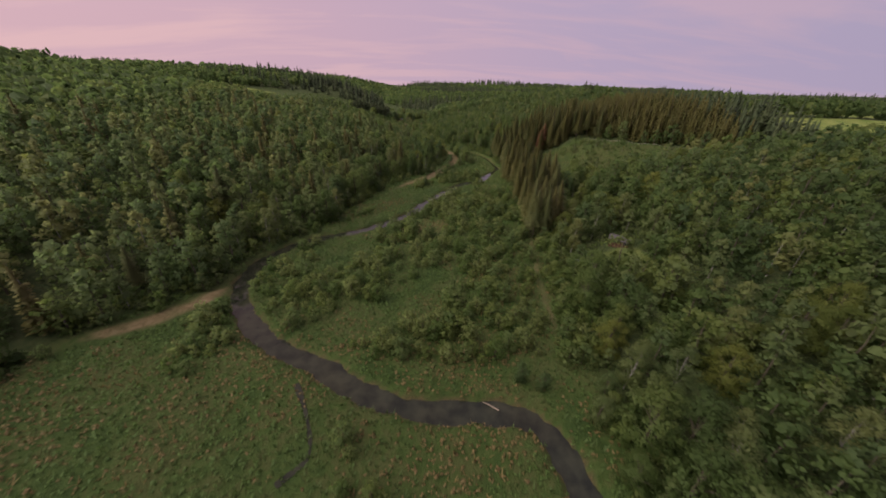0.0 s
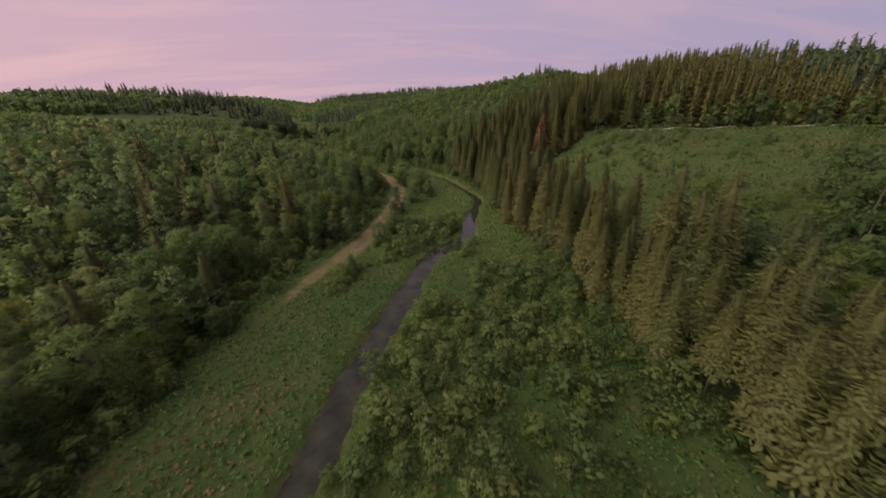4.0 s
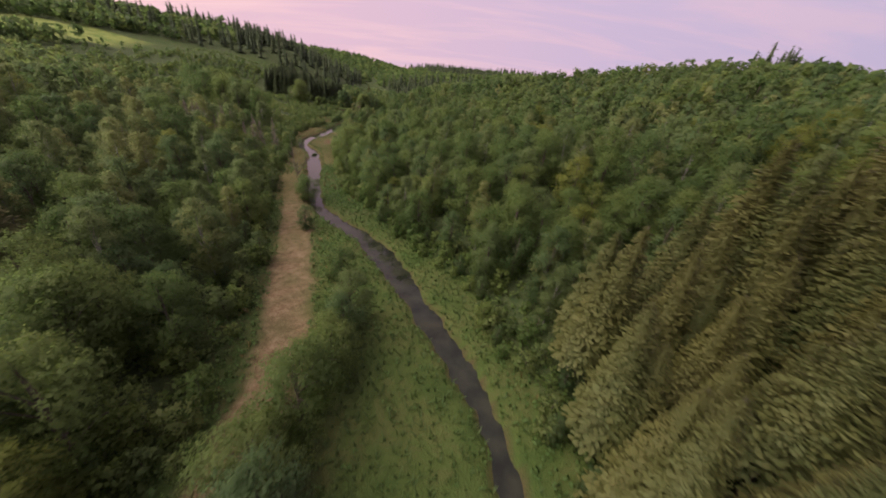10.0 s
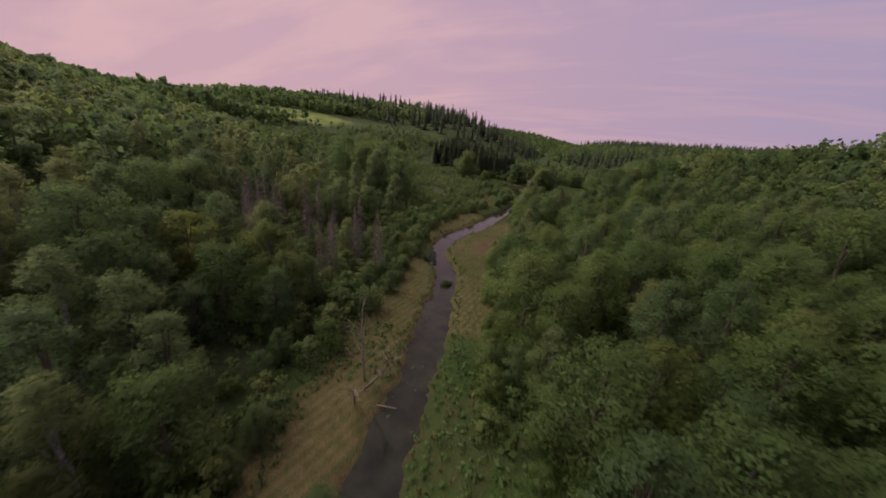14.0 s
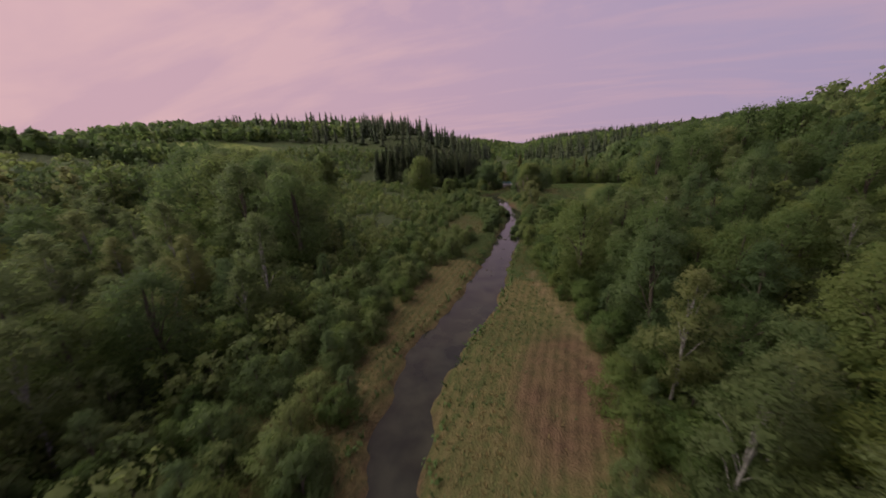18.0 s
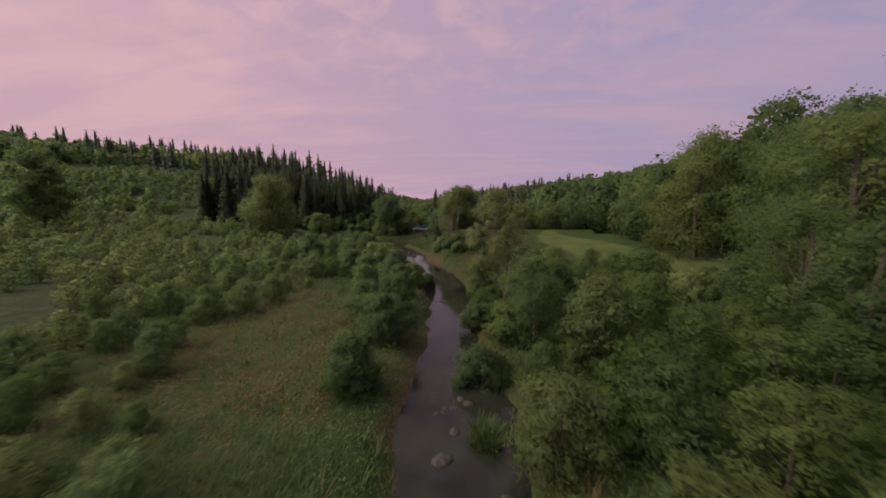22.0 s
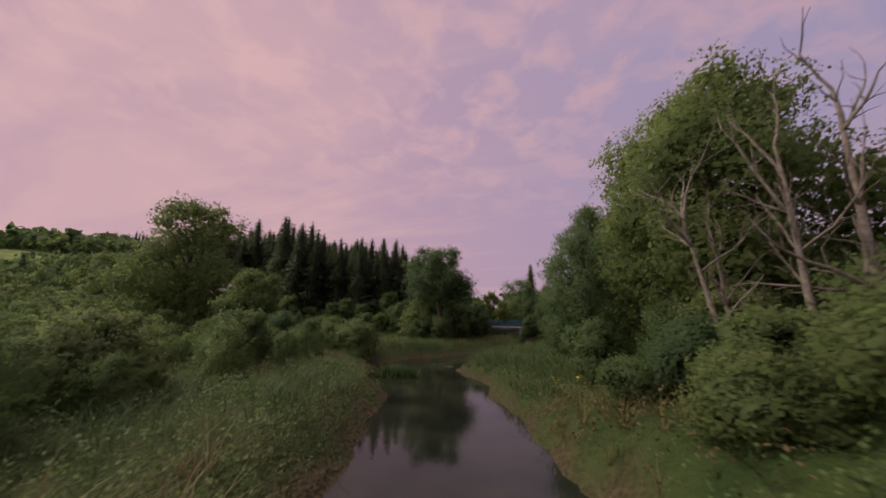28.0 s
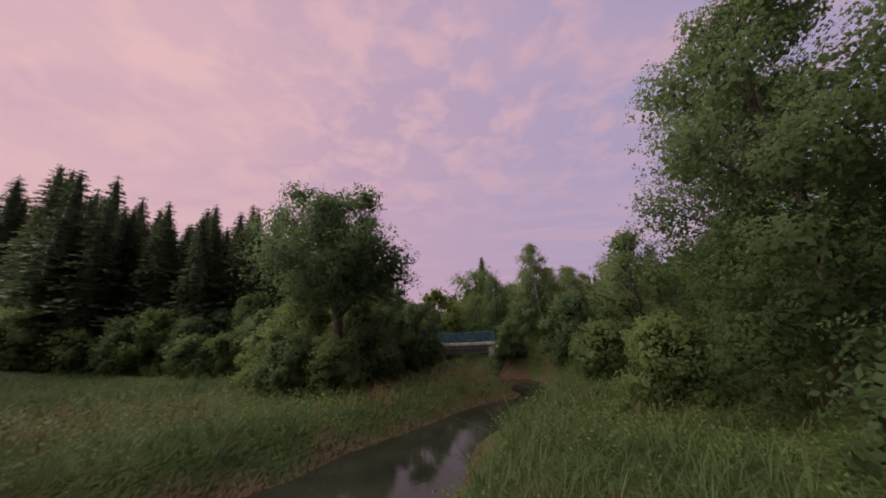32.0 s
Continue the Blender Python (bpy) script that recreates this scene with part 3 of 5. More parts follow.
def spruce_tree(r, h, w, tiers, per, bare=0.1, sprays=3, droop=0.35, trunk_r=0.17):
    """A straight stem with whorls of drooping boughs, denser towards the tip; each bough a short chain of ragged sprays."""
    V, N = [], []
    for i in range(tiers):
        t = min(max((i + r.uniform(-0.3, 0.3)) / tiers, 0.0) ** 0.82, 0.985)
        z0 = h * (bare + (0.99 - bare) * t)
        reach = w * (1 - t) ** 0.75 * r.uniform(0.8, 1.15) + 0.28
        k = max(5, int(per * (1 - 0.45 * t)))
        a0 = r.uniform(0, 6.28)
        for j in range(k):
            an = a0 + 6.283 * j / k + r.uniform(-0.25, 0.25)
            L = reach * r.uniform(0.7, 1.12)
            zb = z0 + r.uniform(-0.6, 0.6) * h / tiers
            d = np.array([np.cos(an), np.sin(an), 0])
            sd = np.array([-np.sin(an), np.cos(an), 0])
            up = 0.25 * t
            for s in range(sprays):
                u0, u1 = s / sprays * 0.85 + 0.02, min((s + 1.7) / sprays * 0.85 + 0.1, 1.06)
                drop = (droop - up) * r.uniform(0.75, 1.25)
                p0 = d * L * u0 + (0, 0, zb - drop * L * u0**1.4)
                p1 = d * L * u1 + (0, 0, zb - drop * L * u1**1.4 + 0.05 * L)
                hw = (L * (0.34 - 0.14 * u0) + 0.12) * r.uniform(0.6, 1.15)
                off = sd * r.uniform(-0.9, 0.9) * hw * (sprays > 1)
                hw *= {1: 1.0, 2: 0.85, 3: 0.7, 5: 0.45}.get(sprays, 0.27)
                sag = np.array([0, 0, -hw * r.uniform(0.15, 0.6)])
                tilt = np.array([0, 0, hw * r.normal(0, 0.35)])
                pm = p0 * 0.45 + p1 * 0.55 + off
                V += [p0 + off * 0.4, pm + sd * hw + sag + tilt, p1 + off * 1.2, pm - sd * hw + sag - tilt]
                nv = d * 0.7 + np.array([0, 0, 0.65]) + r.normal(0, 0.1, 3)
                N += [nv / np.linalg.norm(nv)] * 4
    V, N = np.array(V), np.array(N)
    V, F, N = outward(V, np.arange(len(V)).reshape(-1, 4), N)
    ring = np.linspace(0, 1, 7)
    inner = [(0.46 if sprays > 3 else 0.4) * w * (1 - t) ** 0.75 * (0.75 + 0.25 * (i % 2)) + 0.02 for i, t in enumerate(ring)]
    cv, cf = tube([(0, 0, h * (bare + 0.05 + (0.93 - bare) * t)) for t in ring], inner, 7)
    cn = cv * (1, 1, 0) / (np.linalg.norm(cv[:, :2], axis=1)[:, None] + 1e-6) + np.array([0, 0, 0.5])
    V, F, N = np.vstack([V, cv]), np.vstack([F, cf + len(V)]), np.vstack([N, cn / np.linalg.norm(cn, axis=1)[:, None]])
    return tube([(0, 0, -0.5), (0, 0, h * 0.5), (0, 0, h)], [trunk_r * 1.2, trunk_r * 0.7, 0.02], 7), (V, F, N)


def dead_spruce(r, h, w, tiers, trunk_r=0.14):
    """A standing dead spruce: grey stem and thin bare boughs with hanging twigs."""
    V, F, n = [], [], 0
    for i in range(tiers):
        t = (i + r.uniform(-0.3, 0.3)) / tiers
        z0 = h * (0.12 + 0.86 * t)
        for j in range(8):
            an = r.uniform(0, 6.283)
            L = (w * (1 - t) ** 0.8 + 0.15) * r.uniform(0.5, 1.1)
            d, sd = np.array([np.cos(an), np.sin(an), 0]), np.array([-np.sin(an), np.cos(an), 0])
            tip = d * L + (0, 0, z0 - 0.3 * L)
            base = np.array([0, 0, z0])
            q = [base + sd * 0.03, base - sd * 0.03, tip - (0, 0, 0.02), tip + (0, 0, 0.03)]
            V += q
            for s in range(9):
                u = r.uniform(0.25, 1.0)
                p = base + (tip - base) * u
                e = p + d * 0.12 * L + sd * r.uniform(-0.4, 0.4) * L * (1.2 - u) + (0, 0, -r.uniform(0.1, 0.6))
                V += [p + (0, 0, 0.03), p - (0, 0, 0.03), e - (0, 0, 0.02), e + (0, 0, 0.02)]
    V = np.array(V)
    return tube([(0, 0, -0.5), (0, 0, h * 0.5), (0, 0, h)], [trunk_r * 1.2, trunk_r * 0.7, 0.02], 6), (V, np.arange(len(V)).reshape(-1, 4), None)


def data_of(name, verts, faces, mat, normals=None):
    ob = mesh_object(name, verts, faces, mat, normals=normals)
    me = ob.data
    bpy.data.objects.remove(ob)
    return me


class Kind:
    """A sort of tree: detailed forms for single trees, and light forms for woods that are joined."""

    def __init__(self, name, label, category, leaf_mat, bark_mat, full, light, mid=()):
        self.name, self.label, self.category, self.leaf_mat, self.bark_mat = name, label, category, leaf_mat, bark_mat
        self.full = [(data_of("trunk", *f[0], bark_mat), data_of("crown", f[1][0], f[1][1], leaf_mat, f[1][2])) for f in full]
        self.mid = [(data_of("trunk", *f[0], bark_mat), data_of("crown", f[1][0], f[1][1], leaf_mat, f[1][2])) for f in mid] or self.full
        self.light = light

    def plant(self, x, y, z, s, turn=None, label=None, stretch=1.0, close=True):
        forms = self.full if close else self.mid
        trunk, crown = forms[rng.integers(len(forms))]
        root = new(self.name)
        root.empty_display_size = 0.5
        turn = rng.uniform(0, 6.283) if turn is None else turn
        root.matrix_basis = Matrix.LocRotScale((x, y, z), Euler((rng.normal(0, 0.025), rng.normal(0, 0.025), turn)), (s, s, s * stretch))
        tagged(root, label or self.label, self.category, group=self.category + " in the valley", kind="thing")
        for part_name, me in (("trunk", trunk), ("crown", crown)):
            ob = new(part_name, me)
            ob.parent = root
        return root

    def stand(self, name, spots, label, light=None, stems=True):
        """Many far trees joined into one object of stuff, with a crown part's leaves and stems as two meshes."""
        if not len(spots):
            return
        V, N, F, TV, TF, tones, nv, nt = [], [], [], [], [], [], 0, 0
        forms = light
        for k, x, y, z, s in [(rng.integers(len(forms)), *sp) for sp in spots]:
            (tv, tf), (v, f, no) = forms[k]
            a = rng.uniform(0, 6.283)
            rot = np.array([[np.cos(a), -np.sin(a), 0], [np.sin(a), np.cos(a), 0], [0, 0, 1]])
            V.append((v * s) @ rot.T + (x, y, z))
            N.append(no @ rot.T)
            tones.append(np.full(len(v), rng.uniform(-0.3, 0.3)))
            F.append(f + nv)
            nv += len(v)
            TV.append((tv * s) @ rot.T + (x, y, z))
            TF.append(tf + nt)
            nt += len(tv)
        root = mesh_object(name, np.vstack(V), np.vstack(F), self.leaf_mat, normals=np.vstack(N))
        tag = root.data.attributes.new("tree_tone", "FLOAT", "POINT")
        tag.data.foreach_set("value", np.concatenate(tones).astype(np.float32))
        tagged(root, label, "woodland", kind="stuff")
        if stems:
            tagged(mesh_object("stems", np.vstack(TV), np.vstack(TF), self.bark_mat, parent=root), kind="stuff")
        return root


def seeded(k):
    return np.random.default_rng(100 + k)


def thin(form):
    (tv, tf), (v, f, no) = form
    return (tv[:28], tf[:21]), (v, f, no)


def forms(seed, count, h, w, n, leaf, low, lobes, trunk_r, taper=0.6, leans=(0.0, 0.02, -0.02, 0.04)):
    """Close, middle and far forms of one sort of tree."""
    close = [broad_tree(seeded(seed + i), h, w, int(n * 5.0), leaf * 0.4, low, lobes, trunk_r, leans[i % 4], taper) for i in range(count)]
    mid = [broad_tree(seeded(seed + 10 + i), h, w, int(n * 2.4), leaf * 0.57, low, lobes, trunk_r, leans[i % 4], taper) for i in range(count)]
    far = [thin(broad_tree(seeded(seed + 20 + i), h, w * 1.02, n // 18, leaf * 3.3, low, 11, trunk_r, 0.0, taper, 0.15)) for i in range(count)]
    fine = [thin(broad_tree(seeded(seed + 20 + i), h, w * 1.02, n // (5 if h > 6 else 4), leaf * (1.75 if h > 6 else 1.45), low, 14, trunk_r, 0.0, taper, 0.2)) for i in range(count)]
    less = [thin(broad_tree(seeded(seed + 20 + i), h, w * 1.02, n // 10, leaf * 2.45, low, 12, trunk_r, 0.0, taper, 0.15)) for i in range(count)]
    return close, (fine, less, far), mid


OAK = Kind("oak_tree", "full green oak with a broad rounded crown", "oak tree", LEAF_OAK, BARK, *forms(0, 4, 11, 4.4, 3600, 0.18, 0.05, 24, 0.2))
ALDER = Kind("alder_tree", "dark green alder with an upright crown", "alder tree", LEAF_ALDER, BARK, *forms(30, 4, 11, 3.4, 3200, 0.165, 0.04, 22, 0.15, 0.75))
BIRCH = Kind("birch_tree", "slender birch with pale trunk and light airy crown", "birch tree", LEAF_BIRCH, BARK_BIRCH, *forms(60, 4, 11, 2.6, 2700, 0.15, 0.18, 20, 0.1, 0.8))
WILLOW = Kind("willow_shrub", "dense grey-green willow shrub on the valley floor", "shrub", LEAF_WILLOW, BARK, *forms(100, 5, 3.4, 1.8, 1700, 0.1, 0.03, 18, 0.05))
HAZEL = Kind("hazel_bush", "broad bright green hazel bush", "bush", LEAF_HAZEL, BARK, *forms(140, 3, 4.4, 2.2, 1900, 0.12, 0.02, 19, 0.06))
MAPLE = Kind("maple_tree", "yellowish green maple turning early", "maple tree", LEAF_WARM, BARK, *forms(180, 2, 10, 3.8, 3000, 0.18, 0.05, 22, 0.17))
SPRUCE = Kind("spruce_tree", "tall olive-green spruce with drooping boughs", "spruce tree", NEEDLES, BARK,
              [spruce_tree(seeded(210 + i), 18, 3.1, 46, 17, b, 13) for i, b in enumerate((0.06, 0.1, 0.2, 0.3))],
              [[spruce_tree(seeded(220 + i), 18, 3.0, 22, 10, 0.08, 3) for i in range(4)], [spruce_tree(seeded(220 + i), 18, 3.0, 18, 9, 0.08, 2) for i in range(4)], [spruce_tree(seeded(220 + i), 18, 3.0, 15, 8, 0.08, 1) for i in range(4)]],
              [spruce_tree(seeded(225 + i), 18, 3.4, 36, 14, b, 8) for i, b in enumerate((0.06, 0.15, 0.28))])
# spruce again, in the darker copy of the needles
DARK_SPRUCE = Kind("dark_spruce_tree", "tall dark green spruce of the dense plantation", "fir tree", NEEDLES_DARK, BARK,
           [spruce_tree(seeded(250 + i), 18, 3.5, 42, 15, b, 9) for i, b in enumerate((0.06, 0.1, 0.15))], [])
SNAG = Kind("dead_spruce", "dead grey spruce with bare hanging twigs", "dead tree", TWIGS_DEAD, BARK_DEAD,
            [dead_spruce(seeded(230 + i), 13, 2.0, 30) for i in range(3)], [])
BROWN = Kind("withered_spruce", "withered reddish-brown spruce still holding its needles", "dead tree", NEEDLES_BROWN, BARK_DEAD,
             [spruce_tree(seeded(235), 18, 3.1, 26, 10, 0.42)], [])
PATH_XY = np.array([(e[0], e[1]) for _, e, _, _ in PATH])


def jitter_grid(x0, x1, y0, y1, step, seed):
    r = np.random.default_rng(seed)
    a, b = np.meshgrid(np.arange(x0, x1, step), np.arange(y0, y1, step))
    n = a.size
    return a.ravel() + r.uniform(-0.5, 0.5, n) * step, b.ravel() + r.uniform(-0.5, 0.5, n) * step, r


EYES = np.array([e for _, e, _, _ in PATH])


def off_eyes(pts):
    """Least distance of each place from the line of flight, in space."""
    return np.array([np.linalg.norm(EYES - p[:3], axis=1).min() for p in pts])


spots = {k: [] for k in ("oak", "alder", "birch", "willow", "hazel", "spruce", "fir", "snag", "maple")}


def scatter(x, y, kinds, sizes, r, keep):
    """Puts kinds, by weight, on the kept places."""
    x, y = x[keep], y[keep]
    z = ground_z(x, y)
    names, weights = zip(*kinds)
    pick = r.choice(len(names), len(x), p=np.array(weights) / sum(weights))
    for i in range(len(x)):
        lo, hi = sizes[names[pick[i]]]
        spots[names[pick[i]]].append((x[i], y[i], z[i], r.uniform(lo, hi)))


def spruce_stand(x, y):
    bank = (x > 41 + 3 * wave(x, y, 0.1, 2)) & (y > np.where(x > 89, 229 - 0.6 * (x - 89), 222)) & (y < 272 + 0.3 * (x - 40)) & (x < 205)
    row = (x > np.interp(y, [104, 125, 150, 200, 225], [30, 32, 35, 39, 42])) & (x < np.interp(y, [104, 125, 150, 200, 225], [40, 47, 50, 55, 60])) & (y > 104) & (y < 225)
    cap = (((x + 345) / 62) ** 2 + ((y - 755 - 0.5 * (x + 345)) / 34) ** 2) < 1
    band = (x < -112) & (x > -420) & (y > 664 + 0.12 * (x + 225)) & (y < 708 + 0.12 * (x + 225) + 50 * step01(x, -260, -190))
    return bank | row | cap | band


def open_ground(x, y):
    return clearing(x, y) | clearcut(x, y) | fields(x, y)


def scrub(x, y):
    """The western slope of low scrub below the replanted patch."""
    return (y > 432) & (y < 590) & (x < foot_left(y) - 10) & (x > -300) & ~((x > -142) & (y > 526))


# woods on both slopes, near the flight line
x, y, r = jitter_grid(-170, 170, -30, 640, 5.5, 1)
on_slope = (x < foot_left(y) - 1) | spruce_stand(x, y) | (x > foot_right(y) + 1.5)
dead_zone = (((x + 57) / 18) ** 2 + ((y - 359) / 13) ** 2) < 1
bushland = (x < foot_left(y)) & (x > foot_left(y) - 75) & (y > 400) & (y < 545) | scrub(x, y)
base_keep = on_slope & ~open_ground(x, y) & ~dead_zone & ~((x < -80 + 0.25 * (y - 530)) & (x > -140) & (y > 528) & (y < 576)) & (off_line(x, y, TRACK_LINE) > np.interp(y, [40, 48, 66, 74, 148, 164, 178, 190], [0.5, 4.3, 4.3, 0, 0, 2.4, 3.6, 4.3])) & (np.hypot(x - 53.5, y - 87.5) > 7.5) & (np.hypot(x + 112, y - 535) > 10) & ~bushland & ~((y < 150) & (np.hypot(x - 41, y - 82) < 4))
sx_, sy_, sr = jitter_grid(28, 170, 100, 330, 4.3, 41)
stand_keep = spruce_stand(sx_, sy_) & ~open_ground(sx_, sy_) & (off_line(sx_, sy_, RIVER, HALF) > 3)
scatter(sx_, sy_, [("spruce", 1)], {"spruce": (0.7, 1.06)}, sr, stand_keep)
scatter(x, y, [("spruce", 1)], {"spruce": (0.72, 1.08)}, r, base_keep & spruce_stand(x, y) & (x < 28))
mixed = base_keep & ~spruce_stand(x, y)
sizes = {"oak": (0.7, 1.25), "alder": (0.7, 1.25), "birch": (0.75, 1.25), "spruce": (0.5, 0.9), "maple": (0.7, 1.2)}
scatter(x, y, [("oak", 2.6), ("alder", 3.0), ("birch", 3.5), ("spruce", 0.8), ("maple", 0.3)], sizes, r, mixed & (x < -20) & (y < 420))
tall = mixed & (x > -10) & (y > 484)
mid_trees = mixed & (x > -19) & ~tall & (y > 452) & (y < 492)
low_trees = mixed & (x > -45) & ~tall & ~mid_trees & (y > 395) & (y < 492)
scatter(x, y, [("oak", 3), ("alder", 3), ("birch", 1)], {"oak": (1.3, 1.6), "alder": (1.25, 1.6), "birch": (1.0, 1.3)}, r, mid_trees)
scatter(x, y, [("oak", 4.5), ("alder", 3), ("birch", 1.8), ("maple", 0.7)], sizes, r, mixed & ~((x < -20) & (y < 420)) & ~tall & ~low_trees & ~mid_trees)
scatter(x, y, [("oak", 4), ("alder", 4), ("birch", 2), ("hazel", 1)], {"oak": (0.6, 0.95), "alder": (0.55, 0.95), "birch": (0.6, 0.95), "hazel": (0.8, 1.3)}, r, low_trees & ~((x < -20) & (y < 420)))
scatter(x, y, [("oak", 4), ("alder", 3), ("birch", 0.8), ("maple", 0.4)], {"oak": (1.55, 2.0), "alder": (1.5, 2.0), "birch": (1.1, 1.5), "maple": (1.2, 1.5)}, r, tall)
scatter(x, y, [("snag", 7), ("birch", 1)], {"snag": (0.75, 1.12), "birch": (0.6, 0.9)}, r, dead_zone)
# no lone spruces down the valley: birches stand there
lone = [s for s in spots["spruce"] if s[1] > 270 and not spruce_stand(np.array([s[0]]), np.array([s[1]]))[0]]
spots["spruce"] = [s for s in spots["spruce"] if s not in lone]
spots["birch"] += [(a, b, c, s + 0.3) for a, b, c, s in lone]
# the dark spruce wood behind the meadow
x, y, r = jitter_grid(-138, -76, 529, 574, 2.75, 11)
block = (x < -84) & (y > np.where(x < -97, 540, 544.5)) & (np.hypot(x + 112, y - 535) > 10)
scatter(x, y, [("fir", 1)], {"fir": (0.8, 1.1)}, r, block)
# shrubs of the valley floor
x, y, r = jitter_grid(-150, 60, 20, 560, 2.8, 2)
rd = off_line(x, y, RIVER, HALF)
floor = (x > foot_left(y)) & (x < foot_right(y) + 2) & (rd > 1.2) & (off_line(x, y, TRACK_LINE) > 4.2)
line_x = np.interp(y, RIVER[:, 1], RIVER[:, 0])
clump = wave(x, y, 0.09, 3) + 0.6 * wave(x, y, 0.23, 8)
a = floor & (y < 150) & (y > 45) & (x > line_x + 4) & (clump > -0.85 + 0.35 * step01(30 - x, 0, 40))
b = floor & (y < 60) & (clump > 0.8)
c = floor & (y > 115) & (y < 200) & (clump > 0.35)
d = (y > 338) & (y < 560) & (x < np.interp(y, [338, 364, 391, 403, 419, 424, 430, 438, 443, 448, 458, 470, 485, 500, 515, 523, 527, 545], [-29, -35, -47, -51, -52, -51.4, -49.8, -49.2, -54, -60, -63, -62, -61, -66, -70, -73, -90, -93])) & (x > foot_left(y) - 78) & ((y < 530) | (x > -80)) & (clump > np.interp(y, [430, 446, 492, 500], [-0.9, -0.75, -0.75, -0.9]))
e = floor & (y > 440) & (y < 500) & (y < 474) & (x > line_x + 4) & (x < -34) & (clump > 0.1)
path_d = off_line(x, y, PATH_XY)
dry_patch = ((x + 4) / 6.5) ** 2 + ((y - 113) / 9) ** 2 < 1
keep = (a | b | c | d | e) & ~fields(x, y) & ~dry_patch & (off_line(x, y, MEADOW_PATH) > 1.7) & (np.hypot(x - 53.5, y - 87.5) > 6.5) & (np.hypot(x + 108, y - 533) > 8) & ((path_d > 3.6) | (y < 380))
scatter(x, y, [("willow", 3), ("hazel", 1.5)], {"willow": (0.45, 1.55), "hazel": (0.35, 1.1)}, r, keep & (y < 160) & (r.uniform(0, 1, len(x)) < 0.75))
scatter(x, y, [("willow", 3), ("hazel", 1.5), ("alder", 0.35)], {"willow": (0.5, 1.3), "hazel": (0.4, 1.0), "alder": (0.3, 0.5)}, r, keep & (y >= 160) & (y < 442))
scatter(x, y, [("willow", 3), ("hazel", 1.5)], {"willow": (0.35, 0.85), "hazel": (0.3, 0.7)}, r, keep & (y >= 442))
x, y, r = jitter_grid(-300, -85, 432, 590, 4.0, 43)
clump = wave(x, y, 0.07, 13) + 0.6 * wave(x, y, 0.19, 18)
scatter(x, y, [("willow", 2), ("hazel", 2.5), ("alder", 0.25), ("maple", 0.12)], {"willow": (0.6, 1.3), "hazel": (0.5, 1.1), "alder": (0.35, 0.7), "maple": (0.4, 0.7)}, r, scrub(x, y) & (x < foot_left(y) - 60) & ~open_ground(x, y) & (clump > -0.7))
# undergrowth along the feet of both slopes
x, y, r = jitter_grid(-100, 60, 20, 560, 2.7, 8)
gap = np.minimum(np.abs(foot_left(y) - 1.5 - x), np.abs(x - foot_right(y) - 1.5))
ok = (gap < 4.2) & (off_line(x, y, TRACK_LINE) > np.interp(y, [40, 48, 66, 76, 148, 164, 190, 300, 330], [0.5, 3.5, 3.5, 0.5, 0.5, 2.6, 4.2, 4.6, 4.0])) & (off_line(x, y, RIVER, HALF) > 2) & (np.hypot(x - 53.5, y - 87.5) > 6.5) & ~fields(x, y) & ~((x < -40) & (y > 395)) & ~((x > -40) & (y > 470)) & (r.uniform(0, 1, len(x)) < 0.8)
scatter(x, y, [("willow", 1), ("hazel", 2), ("alder", 0.5)], {"willow": (0.6, 1.2), "hazel": (0.4, 1.0), "alder": (0.3, 0.55)}, r, ok)
# trees on the valley floor beyond the bridge
x, y, r = jitter_grid(-45, 20, 392, 480, 3.4, 13)
scatter(x, y, [("hazel", 2), ("willow", 1)], {"hazel": (0.5, 1.1), "willow": (0.7, 1.3)}, r, (x > np.interp(y, [392, 412, 423, 433, 442, 452, 480], [-23, -31.5, -34.5, -36.8, -38.6, -38, -35.5])) & (x < foot_right(y) + 30) & ~fields(x, y) & (off_line(x, y, FOOTPATH) > 2))
x, y, r = jitter_grid(-108, 8, 553, 660, 4.6, 9)
ok = (x > foot_left(y) - 1) & (x < foot_right(y) + 1.5) & (off_line(x, y, RIVER, HALF) > 2.5)
scatter(x, y, [("oak", 3), ("alder", 3), ("birch", 1), ("maple", 0.5)], {"oak": (0.65, 1.05), "alder": (0.65, 1.1), "birch": (0.7, 1.1), "maple": (0.6, 0.9)}, r, ok)
# thicket on the felled slope
x, y, r = jitter_grid(45, 200, 140, 225, 3.4, 3)
scatter(x, y, [("willow", 4), ("hazel", 4), ("birch", 0.6)], {"willow": (0.15, 0.7), "hazel": (0.12, 0.6), "birch": (0.3, 0.6)}, r, clearing(x, y) & (wave(x, y, 0.12, 5) + 0.7 * wave(x, y, 0.31, 2) > -0.1))
x, y, r = jitter_grid(-330, -120, 560, 690, 6, 4)
scatter(x, y, [("willow", 8)], {"willow": (0.4, 0.8)}, r, clearcut(x, y))

KINDS = {"oak": OAK, "alder": ALDER, "hazel": HAZEL, "birch": BIRCH, "willow": WILLOW, "spruce": SPRUCE, "fir": DARK_SPRUCE, "snag": SNAG, "maple": MAPLE}
STUFF = {"oak": "far green broadleaf woodland", "alder": "far dark green alder woodland", "hazel": "bright green bush thicket", "birch": "far birch woodland", "willow": "grey-green willow thicket", "spruce": "far dark spruce forest", "maple": "far yellowish broadleaf woodland"}
far_spots = {}
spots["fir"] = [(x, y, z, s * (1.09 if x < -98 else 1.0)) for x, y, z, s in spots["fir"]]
spots["spruce"] = [(x, y, z, s * (0.97 if x > 105 else 1.12)) for x, y, z, s in spots["spruce"]]
